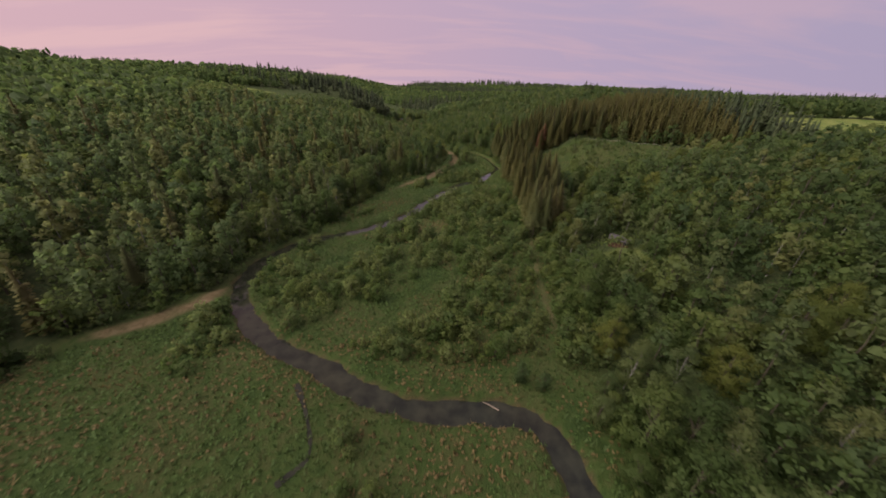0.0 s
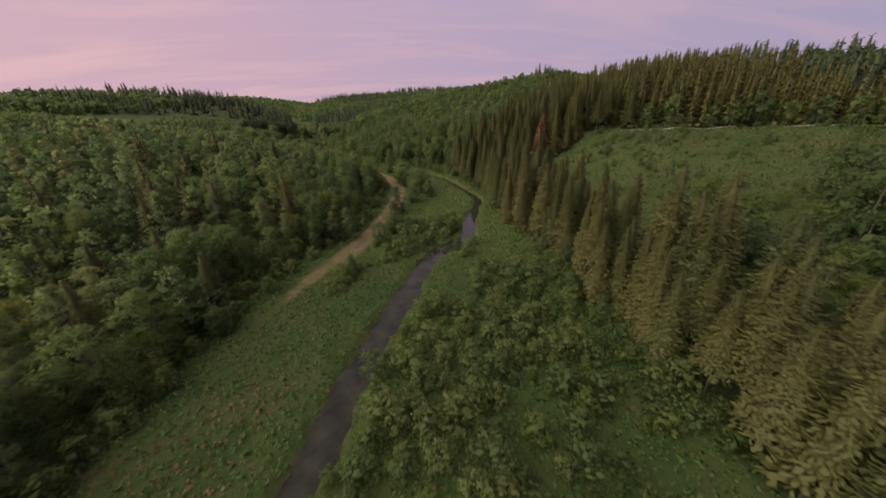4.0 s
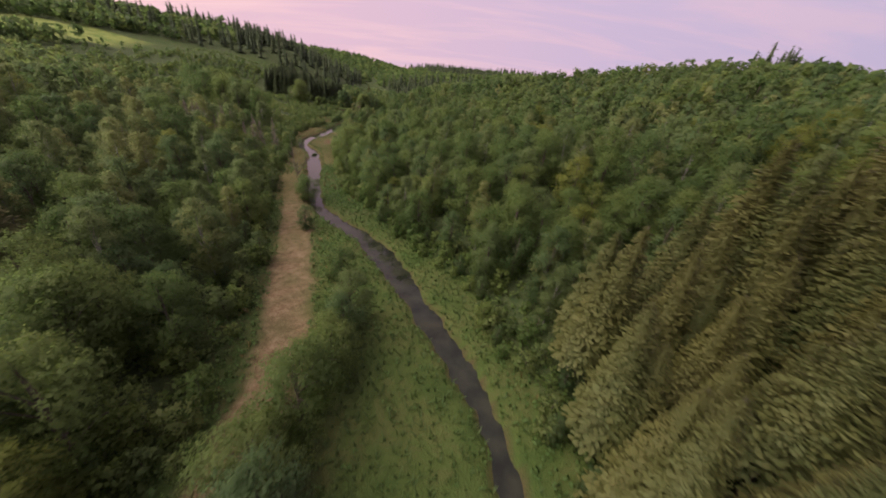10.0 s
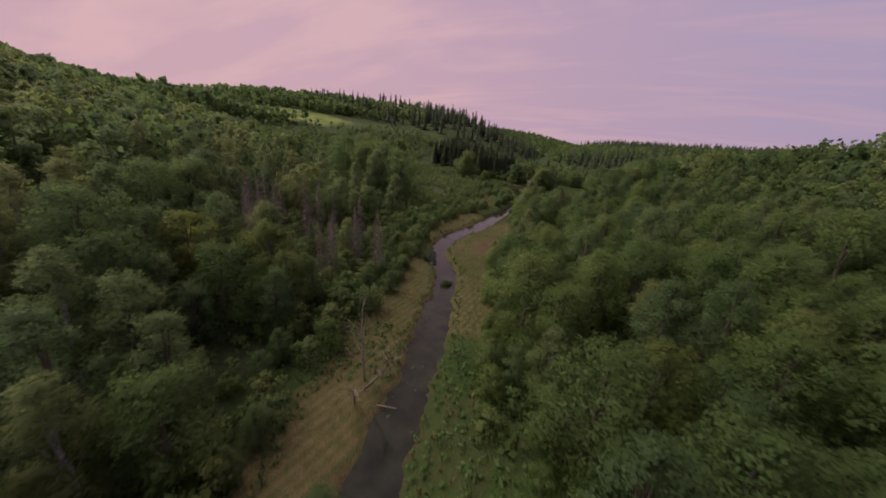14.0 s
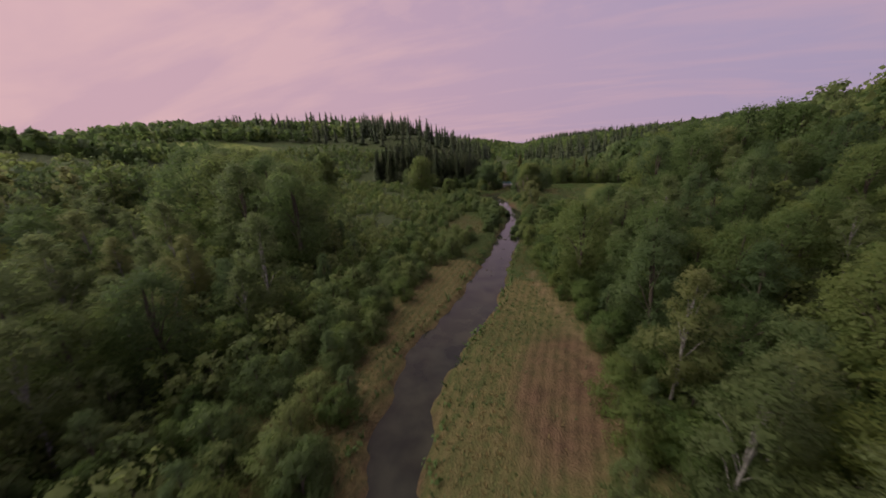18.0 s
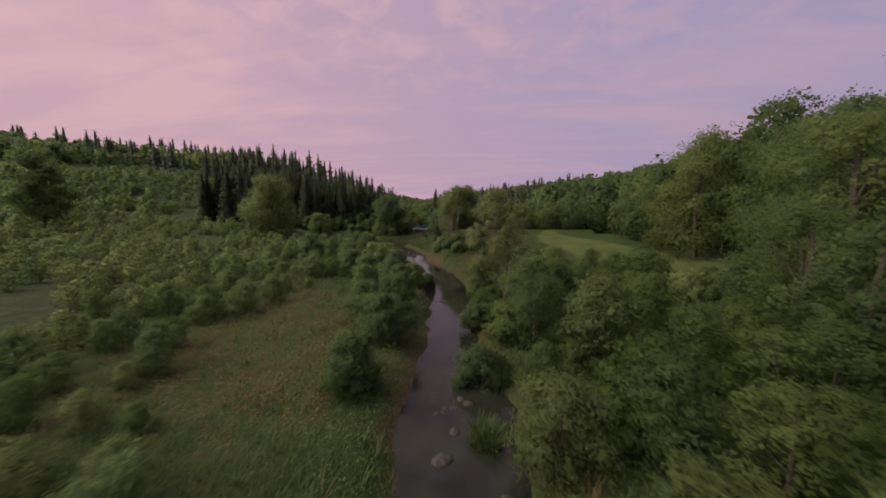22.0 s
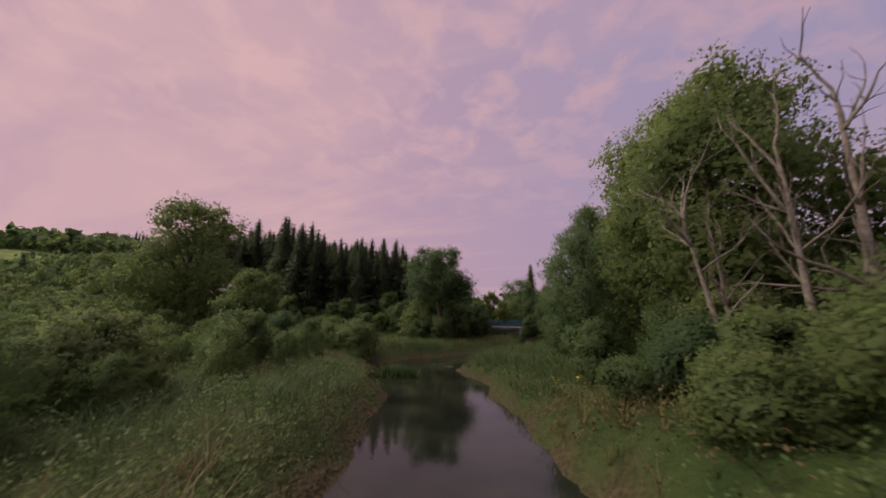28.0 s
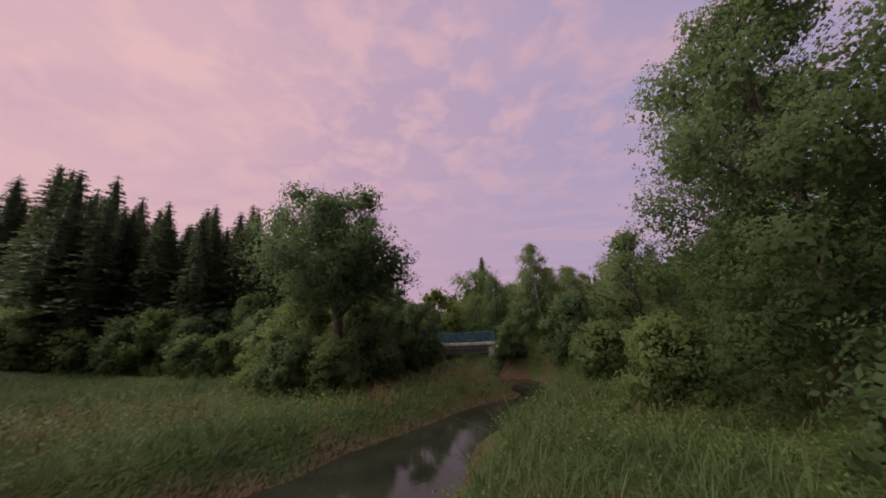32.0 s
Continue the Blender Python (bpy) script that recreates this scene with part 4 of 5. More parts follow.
for k, kind in KINDS.items():
    pts = np.array(spots[k])
    if not len(pts):
        continue
    near = off_eyes(pts)
    order = np.argsort(near)
    many = {"oak": 300, "alder": 300, "birch": 270, "willow": 222, "hazel": 300, "spruce": 310, "fir": 290, "snag": 90, "maple": 90}[k]
    for n, i in enumerate(order[:many]):
        kind.plant(*pts[i], close=n < 150)
    if kind.light:
        rest, away = pts[order[many:]], near[order[many:]]
        wood_name = {"willow": "willow_thicket", "hazel": "hazel_thicket", "alder": "alder_wood", "spruce": "spruce_forest", "birch": "birch_wood", "maple": "maple_wood"}.get(k, "broadleaf_wood")
        aside = np.abs(rest[:, 0]) > 1.7 * rest[:, 1] + 15
        for a, b, light in ((0, 56, 0), (56, 100, 1), (100, 200, 2)) if k in ("willow", "hazel") else ((0, 78, 0), (78, 130, 1), (130, 200, 2)):
            kind.stand(wood_name, rest[(away >= a) & (away < b) & ~aside], STUFF[k], kind.light[light])
        far_spots[k] = rest[(away >= 200) | aside]
        if k == "spruce":
            kind.stand("spruce_forest", far_spots[k], "dark spruce forest on the upper slope", kind.light[2])
    print(k, len(pts))

# woods beyond, to the skyline
x, y, r = jitter_grid(-1500, 1500, -60, 2400, 15, 5)
inner = (x > -170) & (x < 170) & (y > -30) & (y < 640)
dist = np.hypot(x, y - 250)
keep = ~inner & ~scrub(x, y) & (np.abs(x) < 1.9 * y + 60) & ~open_ground(x, y) & ((x < foot_left(y)) | (x > foot_right(y))) & (r.uniform(0, 1, len(x)) < np.clip(650 / dist, 0.12, 1))
x, y = x[keep], y[keep]
z = ground_z(x, y)
grow = 1 + np.clip((np.hypot(x, y - 250) - 250) / 900, 0, 1.6)
# the strip of hillside next to the valley woods is closed
bx, by, r = jitter_grid(-400, 400, -60, 760, 7.6, 15)
ok = (np.abs(bx) > 168) & ~open_ground(bx, by) & ~scrub(bx, by) & (np.abs(bx) < 1.9 * by + 120) & ~((bx < -170) & (by > 640) & spruce_stand(bx, by))
bx, by = bx[ok], by[ok]
x, y = np.r_[x, bx], np.r_[y, by]
z, grow = np.r_[z, ground_z(bx, by)], np.r_[grow, np.full(len(bx), 0.95)]
sp = spruce_stand(x, y) | (wave(x, y, 0.006, 9) > 0.45)
pts = np.stack([x, y, z - 5 * (grow - 1), r.uniform(0.9, 1.3, len(x)) * grow], 1)
print("far", len(pts))
FAR_OAK = [broad_tree(seeded(270 + i), 11, 4.2, 34, 1.3, 0.1, 8, 0.2, core=0.15) for i in range(5)]
FAR_SPRUCE = [spruce_tree(seeded(280 + i), 18, 4.8, 8, 7, 0.04, 1) for i in range(3)]
edge = np.vstack([v for k, v in far_spots.items() if len(v) and k in ("oak", "alder", "birch", "maple")])
leafy_pts = np.vstack([pts[~sp], edge])
side_on = off_eyes(leafy_pts) < 190
OAK.stand("hill_wood", leafy_pts[~side_on], "distant mixed woodland covering the hills", FAR_OAK, False)
OAK.stand("slope_wood", leafy_pts[side_on], "green broadleaf woodland on the upper slopes", OAK.light[2], False)
# far spruces wear the darker needle copy too
DARK_SPRUCE.stand("hill_spruce_wood", pts[sp] * (1, 1, 1, 0.85), "distant dark spruce plantations on the hills", FAR_SPRUCE, False)

# ---- single trees along the last reach ----
def root_of(name, x, y, z, label, category, turn=0.0, group=""):
    e = new(name)
    e.empty_display_size = 0.5
    e.matrix_basis = pose(x, y, z, 0, 0, turn)
    return tagged(e, label, category, group, "thing")


def part(name, bm, material, parent, label=""):
    """A bmesh as one mesh object under a thing or a part."""
    me = bpy.data.meshes.new(name)
    bm.to_mesh(me)
    bm.free()
    me.materials.append(material)
    ob = new(name, me)
    ob.parent = parent
    return tagged(ob, label) if label else ob


def box(sx, sy, sz, cx=0.0, cy=0.0, cz=0.0, bevel=0.0):
    bm = bmesh.new()
    bmesh.ops.create_cube(bm, size=1)
    bmesh.ops.scale(bm, vec=(sx, sy, sz), verts=bm.verts)
    bmesh.ops.translate(bm, vec=(cx, cy, cz), verts=bm.verts)
    if bevel:
        bmesh.ops.bevel(bm, geom=bm.edges[:], offset=bevel, segments=2, affect="EDGES", profile=0.6)
    return bm


def prism(profile, length, axis_y=True):
    """A profile in x and z, drawn out along y and centred."""
    bm = bmesh.new()
    a = [bm.verts.new((px, -length / 2, pz)) for px, pz in profile]
    b = [bm.verts.new((px, length / 2, pz)) for px, pz in profile]
    bm.faces.new(a)
    bm.faces.new(b[::-1])
    for i in range(len(profile)):
        j = (i + 1) % len(profile)
        bm.faces.new((a[j], a[i], b[i], b[j]))
    bmesh.ops.recalc_face_normals(bm, faces=bm.faces[:])
    return bm


def gz(x, y):
    return float(ground_z(x, y)[0])


def big_tree(name, label, category, x, y, h, w, n, leaf, mat, seed, low=0.15, lobes=26, trunk_r=0.35, lump=1.15, taper=0.6):
    (tv, tf), (v, f, no) = broad_tree(seeded(seed), h, w, n, leaf, low, lobes, trunk_r, taper=taper, lump=lump, core=0.3)
    e = root_of(name, x, y, gz(x, y), label, category)
    mesh_object("trunk", tv, tf, BARK, e, smooth=True)
    mesh_object("crown", v, f, mat, e, normals=no)
    return e


big_tree("oak_tree", "tall spreading oak behind bleached dead trees", "oak tree", -47.2, 510.2, 12.5, 5.5, 80000, 0.072, LEAF_OAK, 300, 0.08, 44)
big_tree("oak_tree", "tall dark oak standing above the meadow bushes", "oak tree", -70.3, 536.2, 13.4, 4.5, 38000, 0.075, LEAF_ALDER, 301, 0.45, 30, 0.3, 1.3, 0.3)
big_tree("oak_tree", "broad lone oak standing over the valley scrub", "oak tree", -114, 451, 17.5, 6.6, 22000, 0.13, LEAF_OAK, 305, 0.12, 34)
big_tree("oak_tree", "solitary tall oak above the hillside scrub", "oak tree", -139, 498, 19, 6.0, 14000, 0.17, LEAF_OAK, 303, 0.25, 30)
big_tree("field_maple", "wide round field maple olive-green above the bushes", "maple tree", -85.2, 518.9, 7.6, 3.3, 16000, 0.09, LEAF_HAZEL, 304, 0.04, 34, 0.16)
big_tree("oak_tree", "broad round oak on the valley side", "oak tree", -101, 521.5, 17.0, 7.4, 26000, 0.12, LEAF_OAK, 302, 0.1, 38)
for i, (x, y, h, w, n) in enumerate([(-106.6, 526.5, 6.5, 2.4, 7000), (-110.6, 525.4, 9.6, 3.1, 9000), (-71.5, 487, 4.4, 2.4, 6000), (-52.6, 514.6, 8.2, 3.0, 30000), (-51.2, 526, 13.0, 3.5, 60000), (-49.0, 520, 10.0, 3.2, 16000), (-48.2, 531.5, 13.6, 4.2, 56000), (-45.6, 525, 13.5, 3.8, 14000), (-50.4, 539.5, 9.4, 3.0, 14000), (-54.4, 541.5, 5.2, 2.3, 9000), (-46.5, 516.5, 10.5, 3.8, 16000), (-43.5, 516, 8.0, 3.2, 9000), (-42, 533, 10, 3.6, 9000)]):
    big_tree("alder_tree", "large leafy alder overhanging the river bank", "alder tree", x, y, h, w, n, 0.046 if n > 29000 else 0.058 if n > 15000 else 0.075, LEAF_ALDER, 310 + i, 0.02, 46, 0.22, 1.2)
for i, (x, y, h, w) in enumerate([(-53.0, 521, 3.6, 2.2), (-53.6, 530, 3.2, 2.0), (-54.2, 535.5, 3.0, 1.9), (-52.6, 510.0, 2.6, 1.7), (-49.2, 509.5, 2.8, 1.9), (-46.2, 503.6, 2.6, 2.0), (-44.0, 500.5, 3.0, 2.2), (-49.2, 498.8, 1.7, 1.5), (-46.8, 497.4, 2.2, 1.8), (-50.8, 503.6, 1.9, 1.5), (-49.0, 505.4, 2.3, 1.7), (-46.4, 493.4, 1.8, 1.6), (-50.6, 496.6, 1.3, 1.1), (-51.2, 499.8, 1.2, 1.1), (-50.0, 501.2, 1.5, 1.3), (-48.4, 495.6, 1.6, 1.4), (-52.0, 504.4, 1.2, 1.1),
                                  (-72.0, 537.4, 5.2, 2.4), (-68.2, 537.2, 4.6, 2.2), (-74.4, 538.4, 6.0, 2.6), (-69.6, 539.5, 5.6, 2.4), (-71.6, 534.0, 3.3, 2.0), (-69.2, 534.2, 3.1, 1.9), (-73.8, 535.2, 3.7, 2.2), (-73.0, 520.4, 2.6, 2.2), (-70.8, 517.6, 2.3, 1.9), (-72.0, 507.5, 3.2, 2.2), (-76.0, 514.6, 3.3, 2.2), (-69.6, 500.0, 3.2, 2.2), (-39.4, 459.5, 4.4, 2.9), (-36.0, 465, 4.2, 2.4), (-52.2, 459.0, 3.6, 2.0), (-51.2, 466.5, 3.4, 1.7), (-54.6, 479.5, 2.9, 2.0), (-57.2, 484.5, 3.0, 2.1),
                                  (-40, 489, 3.0, 2.4), (-43.2, 494, 2.4, 2.0), (-66.8, 545.6, 3.0, 2.0), (-58.6, 546.2, 3.0, 1.7), (-60.0, 547.0, 1.8, 1.0), (-56.6, 550.5, 4.2, 2.4), (-69.5, 551.5, 4.4, 2.4), (-49.4, 474, 2.0, 1.3), (-50.8, 471.5, 3.0, 1.7), (-42.6, 472.5, 2.4, 1.7), (-43.2, 452.5, 2.6, 1.7), (-40.4, 446, 3.4, 2.1), (-49.8, 449.5, 3.2, 1.7), (-49.6, 455.4, 3.7, 1.9), (-50.6, 461.6, 3.5, 2.0), (-51.0, 457.6, 2.8, 1.7), (-53.6, 475.6, 4.2, 2.1), (-55.8, 478.6, 4.4, 2.3), (-58.4, 481.2, 4.2, 2.2), (-53.2, 471.2, 3.7, 1.9), (-56.8, 473.4, 3.6, 2.1), (-55.2, 468.0, 3.3, 1.9), (-60.4, 476.6, 3.6, 2.3), (-39.8, 455.2, 6.4, 2.5), (-37.0, 452.4, 5.8, 2.4), (-37.6, 470.4, 3.0, 1.9), (-35.6, 474.6, 3.2, 2.0), (-38.8, 477.6, 2.6, 1.8), (-38.0, 482.4, 2.3, 1.8), (-34.6, 484.6, 2.8, 2.0), (-33.0, 479.4, 3.0, 2.1), (-36.4, 488.4, 2.5, 1.9), (-31.4, 487.6, 2.8, 2.1), (-40.6, 484.0, 1.8, 1.5)]):
    beside = off_line(x, y, PATH_XY)[0] < 7.5
    big_tree("willow_shrub", "large dark willow shrub by the river", "shrub", x, y, h, w, 15000 if beside else 8000, 0.043 if beside else 0.064, LEAF_WILLOW if i % 3 else LEAF_ALDER, 330 + i, 0.02, 24, 0.08)
big_tree("birch_tree", "slender airy young birch on the river bank", "birch tree", -41.5, 466.7, 11.4, 3.7, 22000, 0.046, LEAF_BIRCH, 460, 0.22, 64, 0.11, 0.62)
big_tree("birch_tree", "slender airy young birch on the river bank", "birch tree", -42.7, 467.6, 5.4, 1.7, 7000, 0.046, LEAF_BIRCH, 461, 0.16, 22, 0.06, 0.75)
for i, (x, y, h, w) in enumerate([(-43.2, 460.4, 2.1, 1.4), (-42.2, 462.4, 2.4, 1.5), (-43.0, 468.0, 1.8, 1.3), (-41.2, 456.8, 2.6, 1.7)]):
    big_tree("willow_shrub", "leafy willow shrub below the birches", "shrub", x, y, h, w, 7000, 0.06, LEAF_HAZEL if i % 2 else LEAF_WILLOW, 470 + i, 0.02, 22, 0.06)
# thicket between the meadow and the spruce wood
for i, x in enumerate(np.arange(-103, -65, 2.3)):
    big_tree("hazel_bush", "tall green hazel bush at the meadow edge", "bush", float(x), 541.3 + 0.9 * math.sin(i * 2.1) + 0.38 * min(x + 92, 0), 4.3 + 1.2 * math.sin(i * 1.3), 2.2, 6500, 0.082, (LEAF_HAZEL, LEAF_ALDER, LEAF_WILLOW)[i % 3], 380 + i, 0.02, 22, 0.09)
for i, x in enumerate(np.arange(-95, -70, 4.1)):
    big_tree("alder_tree", "young green alder above the thicket", "alder tree", float(x), 545.5 + 0.9 * math.sin(i * 1.7), 6.6 + 1.0 * math.sin(i * 2.3), 2.2, 7000, 0.085, (LEAF_ALDER, LEAF_HAZEL)[i % 2], 440 + i, 0.04, 22, 0.12)
big_tree("willow_tree", "rounded golden-brown willow beside the bridge", "willow tree", -66.5, 556, 8.5, 2.9, 6000, 0.14, LEAF_WARM, 380, 0.06, 24, 0.16)
for i, (x, y, s) in enumerate([(-61.5, 582, 1.0), (-30, 560, 0.75), (-24, 566, 0.85)]):
    SPRUCE.plant(x, y, gz(x, y), s, label="lone dark spruce rising above the trees")
for i, (x, y, s) in enumerate([(-9.2, 193, 0.9), (-13.5, 193.2, 0.85)]):
    BIRCH.plant(x, y, gz(x, y), s)
for x, y, s, up, k in [(12.8, 254.6, 1.05, 0.7, OAK), (16.6, 246, 1.15, 0.75, ALDER), (13.6, 276, 1.0, 0.8, ALDER), (14.5, 267, 0.95, 0.75, OAK), (18.5, 237, 1.15, 0.8, OAK), (-10.4, 319.8, 0.85, 0.75, OAK), (-15.6, 328.6, 0.6, 0.7, ALDER), (3.2, 196, 0.85, 0.75, OAK), (-1.2, 186.5, 0.85, 0.75, ALDER), (18.6, 188.8, 0.5, 0.8, OAK), (6, 214, 1.0, 0.85, ALDER), (13, 224, 0.9, 0.8, ALDER), (-3.6, 302.5, 0.6, 0.8, ALDER), (9.2, 286, 0.7, 0.8, OAK), (-37.5, 377, 0.5, 0.8, ALDER), (15.2, 250.4, 1.2, 0.75, ALDER), (13.6, 260.5, 1.15, 0.75, OAK), (17.6, 241.5, 1.2, 0.75, ALDER), (14.2, 271.5, 1.0, 0.75, ALDER), (14.0, 41.0, 0.5, 0.9, ALDER), (17.6, 39.4, 0.42, 0.9, ALDER), (24.5, 33, 0.62, 0.9, ALDER), (25.5, 24, 0.6, 0.9, OAK), (20.5, 229, 0.8, 0.8, ALDER)]:
    k.plant(x, y, gz(x, y), s, stretch=up)
# tall trees on the left slope where the wood ends above the scrub
for i, (x, y, top) in enumerate([(-75, 414, 19.5), (-81, 420.5, 21), (-88, 421, 22.5), (-86, 427, 21.5), (-94, 428, 23), (-97, 421, 24), (-101, 434, 24), (-106, 426, 25), (-110, 436, 25.5), (-92, 414, 23), (-83, 411, 21.5), (-117, 431, 27), (-103, 416, 25)]):
    k = (OAK, ALDER, OAK)[i % 3]
    k.plant(x, y, gz(x, y), max(0.9, (top - gz(x, y)) / 11), stretch=0.95)
for x, y, s in [(69, 229.5, 1.0), (66.5, 227.5, 0.9), (64.3, 224, 0.85)]:
    BROWN.plant(x, y, gz(x, y), s)


# ---- bleached dead trees ----
def bare_tree(x, y, h, lean, r0, seed, label):
    r = seeded(seed)
    e = root_of("dead_tree", x, y, gz(x, y) - 0.2, label, "dead tree", group="dead trees by the oak")

    def limb(p, d, length, rad, depth, name, parent):
        pts, q = [np.array(p)], np.array(d, float)
        steps = 6
        for k in range(steps):
            q = q + r.normal(0, 0.028 if depth > 1 else 0.12, 3) + (0, 0, 0.03)
            q /= np.linalg.norm(q)
            pts.append(pts[-1] + q * length / steps)
        radii = list(np.linspace(rad, rad * (0.32 if depth else 0.25), steps + 1))
        tv, tf = tube(pts, radii, 7 if depth > 1 else 5)
        ob = mesh_object(name, tv, tf, BARK_DEAD, parent, smooth=True)
        twigs = []
        if depth:
            for k in range(9 if depth > 1 else 5):
                at = pts[r.integers(2 if depth > 1 else 1, steps + 1)]
                dd = q + r.normal(0, 0.55, 3) + (0, 0, 0.2)
                dd /= np.linalg.norm(dd)
                if depth > 1:
                    limb(at, dd, length * r.uniform(0.22, 0.5), rad * r.uniform(0.28, 0.5), depth - 1, "limb", parent)
                else:
                    tp = [at]
                    for _ in range(3):
                        dd = dd + r.normal(0, 0.22, 3)
                        dd /= np.linalg.norm(dd)
                        tp.append(tp[-1] + dd * length * r.uniform(0.1, 0.2))
                    twigs.append(tube(tp, [rad * 0.36, rad * 0.26, rad * 0.18, rad * 0.09], 4))
            for tw in twigs:
                mesh_object("twig", *tw, BARK_DEAD, ob)
        return ob

    limb((0, 0, 0), (lean[0], lean[1], 1.0), h * 0.8, r0, 2, "trunk", e)
    return e


bare_tree(-47.75, 502.9, 7.6, (0.13, 0.0), 0.15, 400, "tall bleached bare tree with forked dead limbs")
bare_tree(-48.5, 503.0, 7.4, (0.03, 0.0), 0.1, 401, "leaning bleached dead tree with thin limbs")
bare_tree(-50.1, 503.2, 5.5, (-0.12, 0.05), 0.09, 402, "small leaning dead tree with bare twigs")
bare_tree(-49.8, 503.6, 4.9, (-0.1, 0.0), 0.06, 403, "small leaning dead tree with bare twigs")
bare_tree(-41.0, 463.9, 5.4, (0.12, 0.05), 0.12, 407, "forked bare willow trunk among bushes")
bare_tree(-22.8, 340.2, 7.5, (0.75, 0.25), 0.17, 405, "fallen bleached tree leaning over the river")
bare_tree(-22.2, 338.6, 6.0, (0.5, -0.5), 0.13, 406, "fallen bleached tree leaning over the river")
bare_tree(-23.6, 341.5, 8.5, (-0.05, 0.0), 0.16, 404, "bare dead tree standing at the river edge")


# ---- footbridge ----
bridge = root_of("bridge", -63.2, 549.4, 0, "small concrete bridge with blue steel railings over the river", "bridge", -2)
part("deck", box(6.4, 3.2, 0.34, 0, 0, 2.5, 0.03), CONCRETE, bridge)
part("edge_beam", box(6.4, 0.22, 0.2, 0, -1.7, 2.75, 0.02), CONCRETE, bridge)
part("edge_beam", box(6.4, 0.22, 0.2, 0, 1.7, 2.75, 0.02), CONCRETE, bridge)
part("girder", box(6.2, 0.3, 0.42, 0, -1.1, 2.12, 0.02), CONCRETE, bridge)
part("girder", box(6.2, 0.3, 0.42, 0, 1.1, 2.12, 0.02), CONCRETE, bridge)
for sx in (-3.0, 3.0):
    part("abutment", box(1.6, 3.4, 3.0, sx * 1.15, 0, 1.0, 0.04), CONCRETE, bridge)
for sy in (-1.7, 1.7):
    rail = part("railing", box(6.4, 0.07, 0.07, 0, sy, 3.82, 0.015), STEEL_BLUE, bridge, "blue steel railing")
    for zz in (3.1, 3.35, 3.58):
        part("bar", box(6.3, 0.035, 0.035, 0, sy, zz), STEEL_BLUE, rail)
    for k in range(7):
        part("post", box(0.07, 0.07, 1.0, -3.1 + 1.033 * k, sy, 3.32), STEEL_BLUE, rail)


# ---- whitewashed shed by the meadow ----
def gable_house(name, label, category, x, y, z, turn, w, l, eave, ridge, wall_mat, roof_mat, over=0.3, thick=0.12, door=None, windows=(), chimney=False, group=""):
    e = root_of(name, x, y, z, label, category, turn, group)
    part("wall", prism([(-w / 2, -0.6), (w / 2, -0.6), (w / 2, eave), (0, ridge - 0.08), (-w / 2, eave)], l), wall_mat, e)
    s = (ridge - eave) / (w / 2)
    for sg in (-1, 1):
        part("roof", prism([(0, ridge), (0, ridge + thick), (sg * (w / 2 + over), eave - s * over + thick), (sg * (w / 2 + over), eave - s * over)], l + 2 * over), roof_mat, e)
    part("ridge_cap", box(0.24, l + 2 * over, 0.1, 0, 0, ridge + thick, 0.03), roof_mat, e)
    if door:
        dx, dw, dh, arch = door
        d = part("door", box(dw, 0.08, dh, dx, -l / 2 - 0.02, dh / 2, 0.02), WOOD_DARK, e, "dark wooden door")
        part("lintel", box(dw + 0.3, 0.1, 0.14, dx, -l / 2 - 0.03, dh + 0.1, 0.04), wall_mat, d)
    for side, pos, zc, ww, wh in windows:
        if side == "front":
            wdw = part("window", box(ww, 0.06, wh, pos, -l / 2 - 0.015, zc, 0.01), DARK_GLASS, e)
            part("sill", box(ww + 0.16, 0.14, 0.06, pos, -l / 2 - 0.05, zc - wh / 2 - 0.04), wall_mat, wdw)
        else:
            sg = 1 if side == "right" else -1
            wdw = part("window", box(0.06, ww, wh, sg * (w / 2 + 0.015), pos, zc, 0.01), DARK_GLASS, e)
            part("sill", box(0.14, ww + 0.16, 0.06, sg * (w / 2 + 0.05), pos, zc - wh / 2 - 0.04), wall_mat, wdw)
    if chimney:
        part("chimney", box(0.6, 0.6, 1.3, w * 0.12, l * 0.2, ridge + 0.5, 0.03), ROOF_OLD, e)
    return e


gable_house("shed", "small whitewashed shed with an old sheet roof", "shed", -112, 535, gz(-112, 535), 86, 3.6, 6.0, 2.3, 4.0, RENDER_WHITE, ROOF_OLD, door=(-0.1, 1.3, 2.0, True), windows=[("front", 0.0, 3.0, 0.3, 0.4), ("left", 0.6, 1.5, 0.7, 0.8)])
# ---- dark wooden cabin on its lawn ----
cab_z = gz(55.6, 90.4)
cabin = gable_house("cabin", "dark timber cabin with a shallow grey roof", "cabin", 55.6, 90.4, cab_z, 52, 3.9, 5.6, 2.1, 2.8, WOOD_DARK, ROOF_DARK, over=0.5, door=(0.9, 0.9, 2.0, False), windows=[("front", -1.0, 1.4, 1.2, 0.9), ("left", -1.7, 1.35, 1.2, 0.8), ("left", 1.3, 1.35, 1.2, 0.8)], chimney=False)
part("skylight", box(0.9, 0.6, 0.06, -1.0, 0.8, 2.57), DARK_GLASS, cabin)
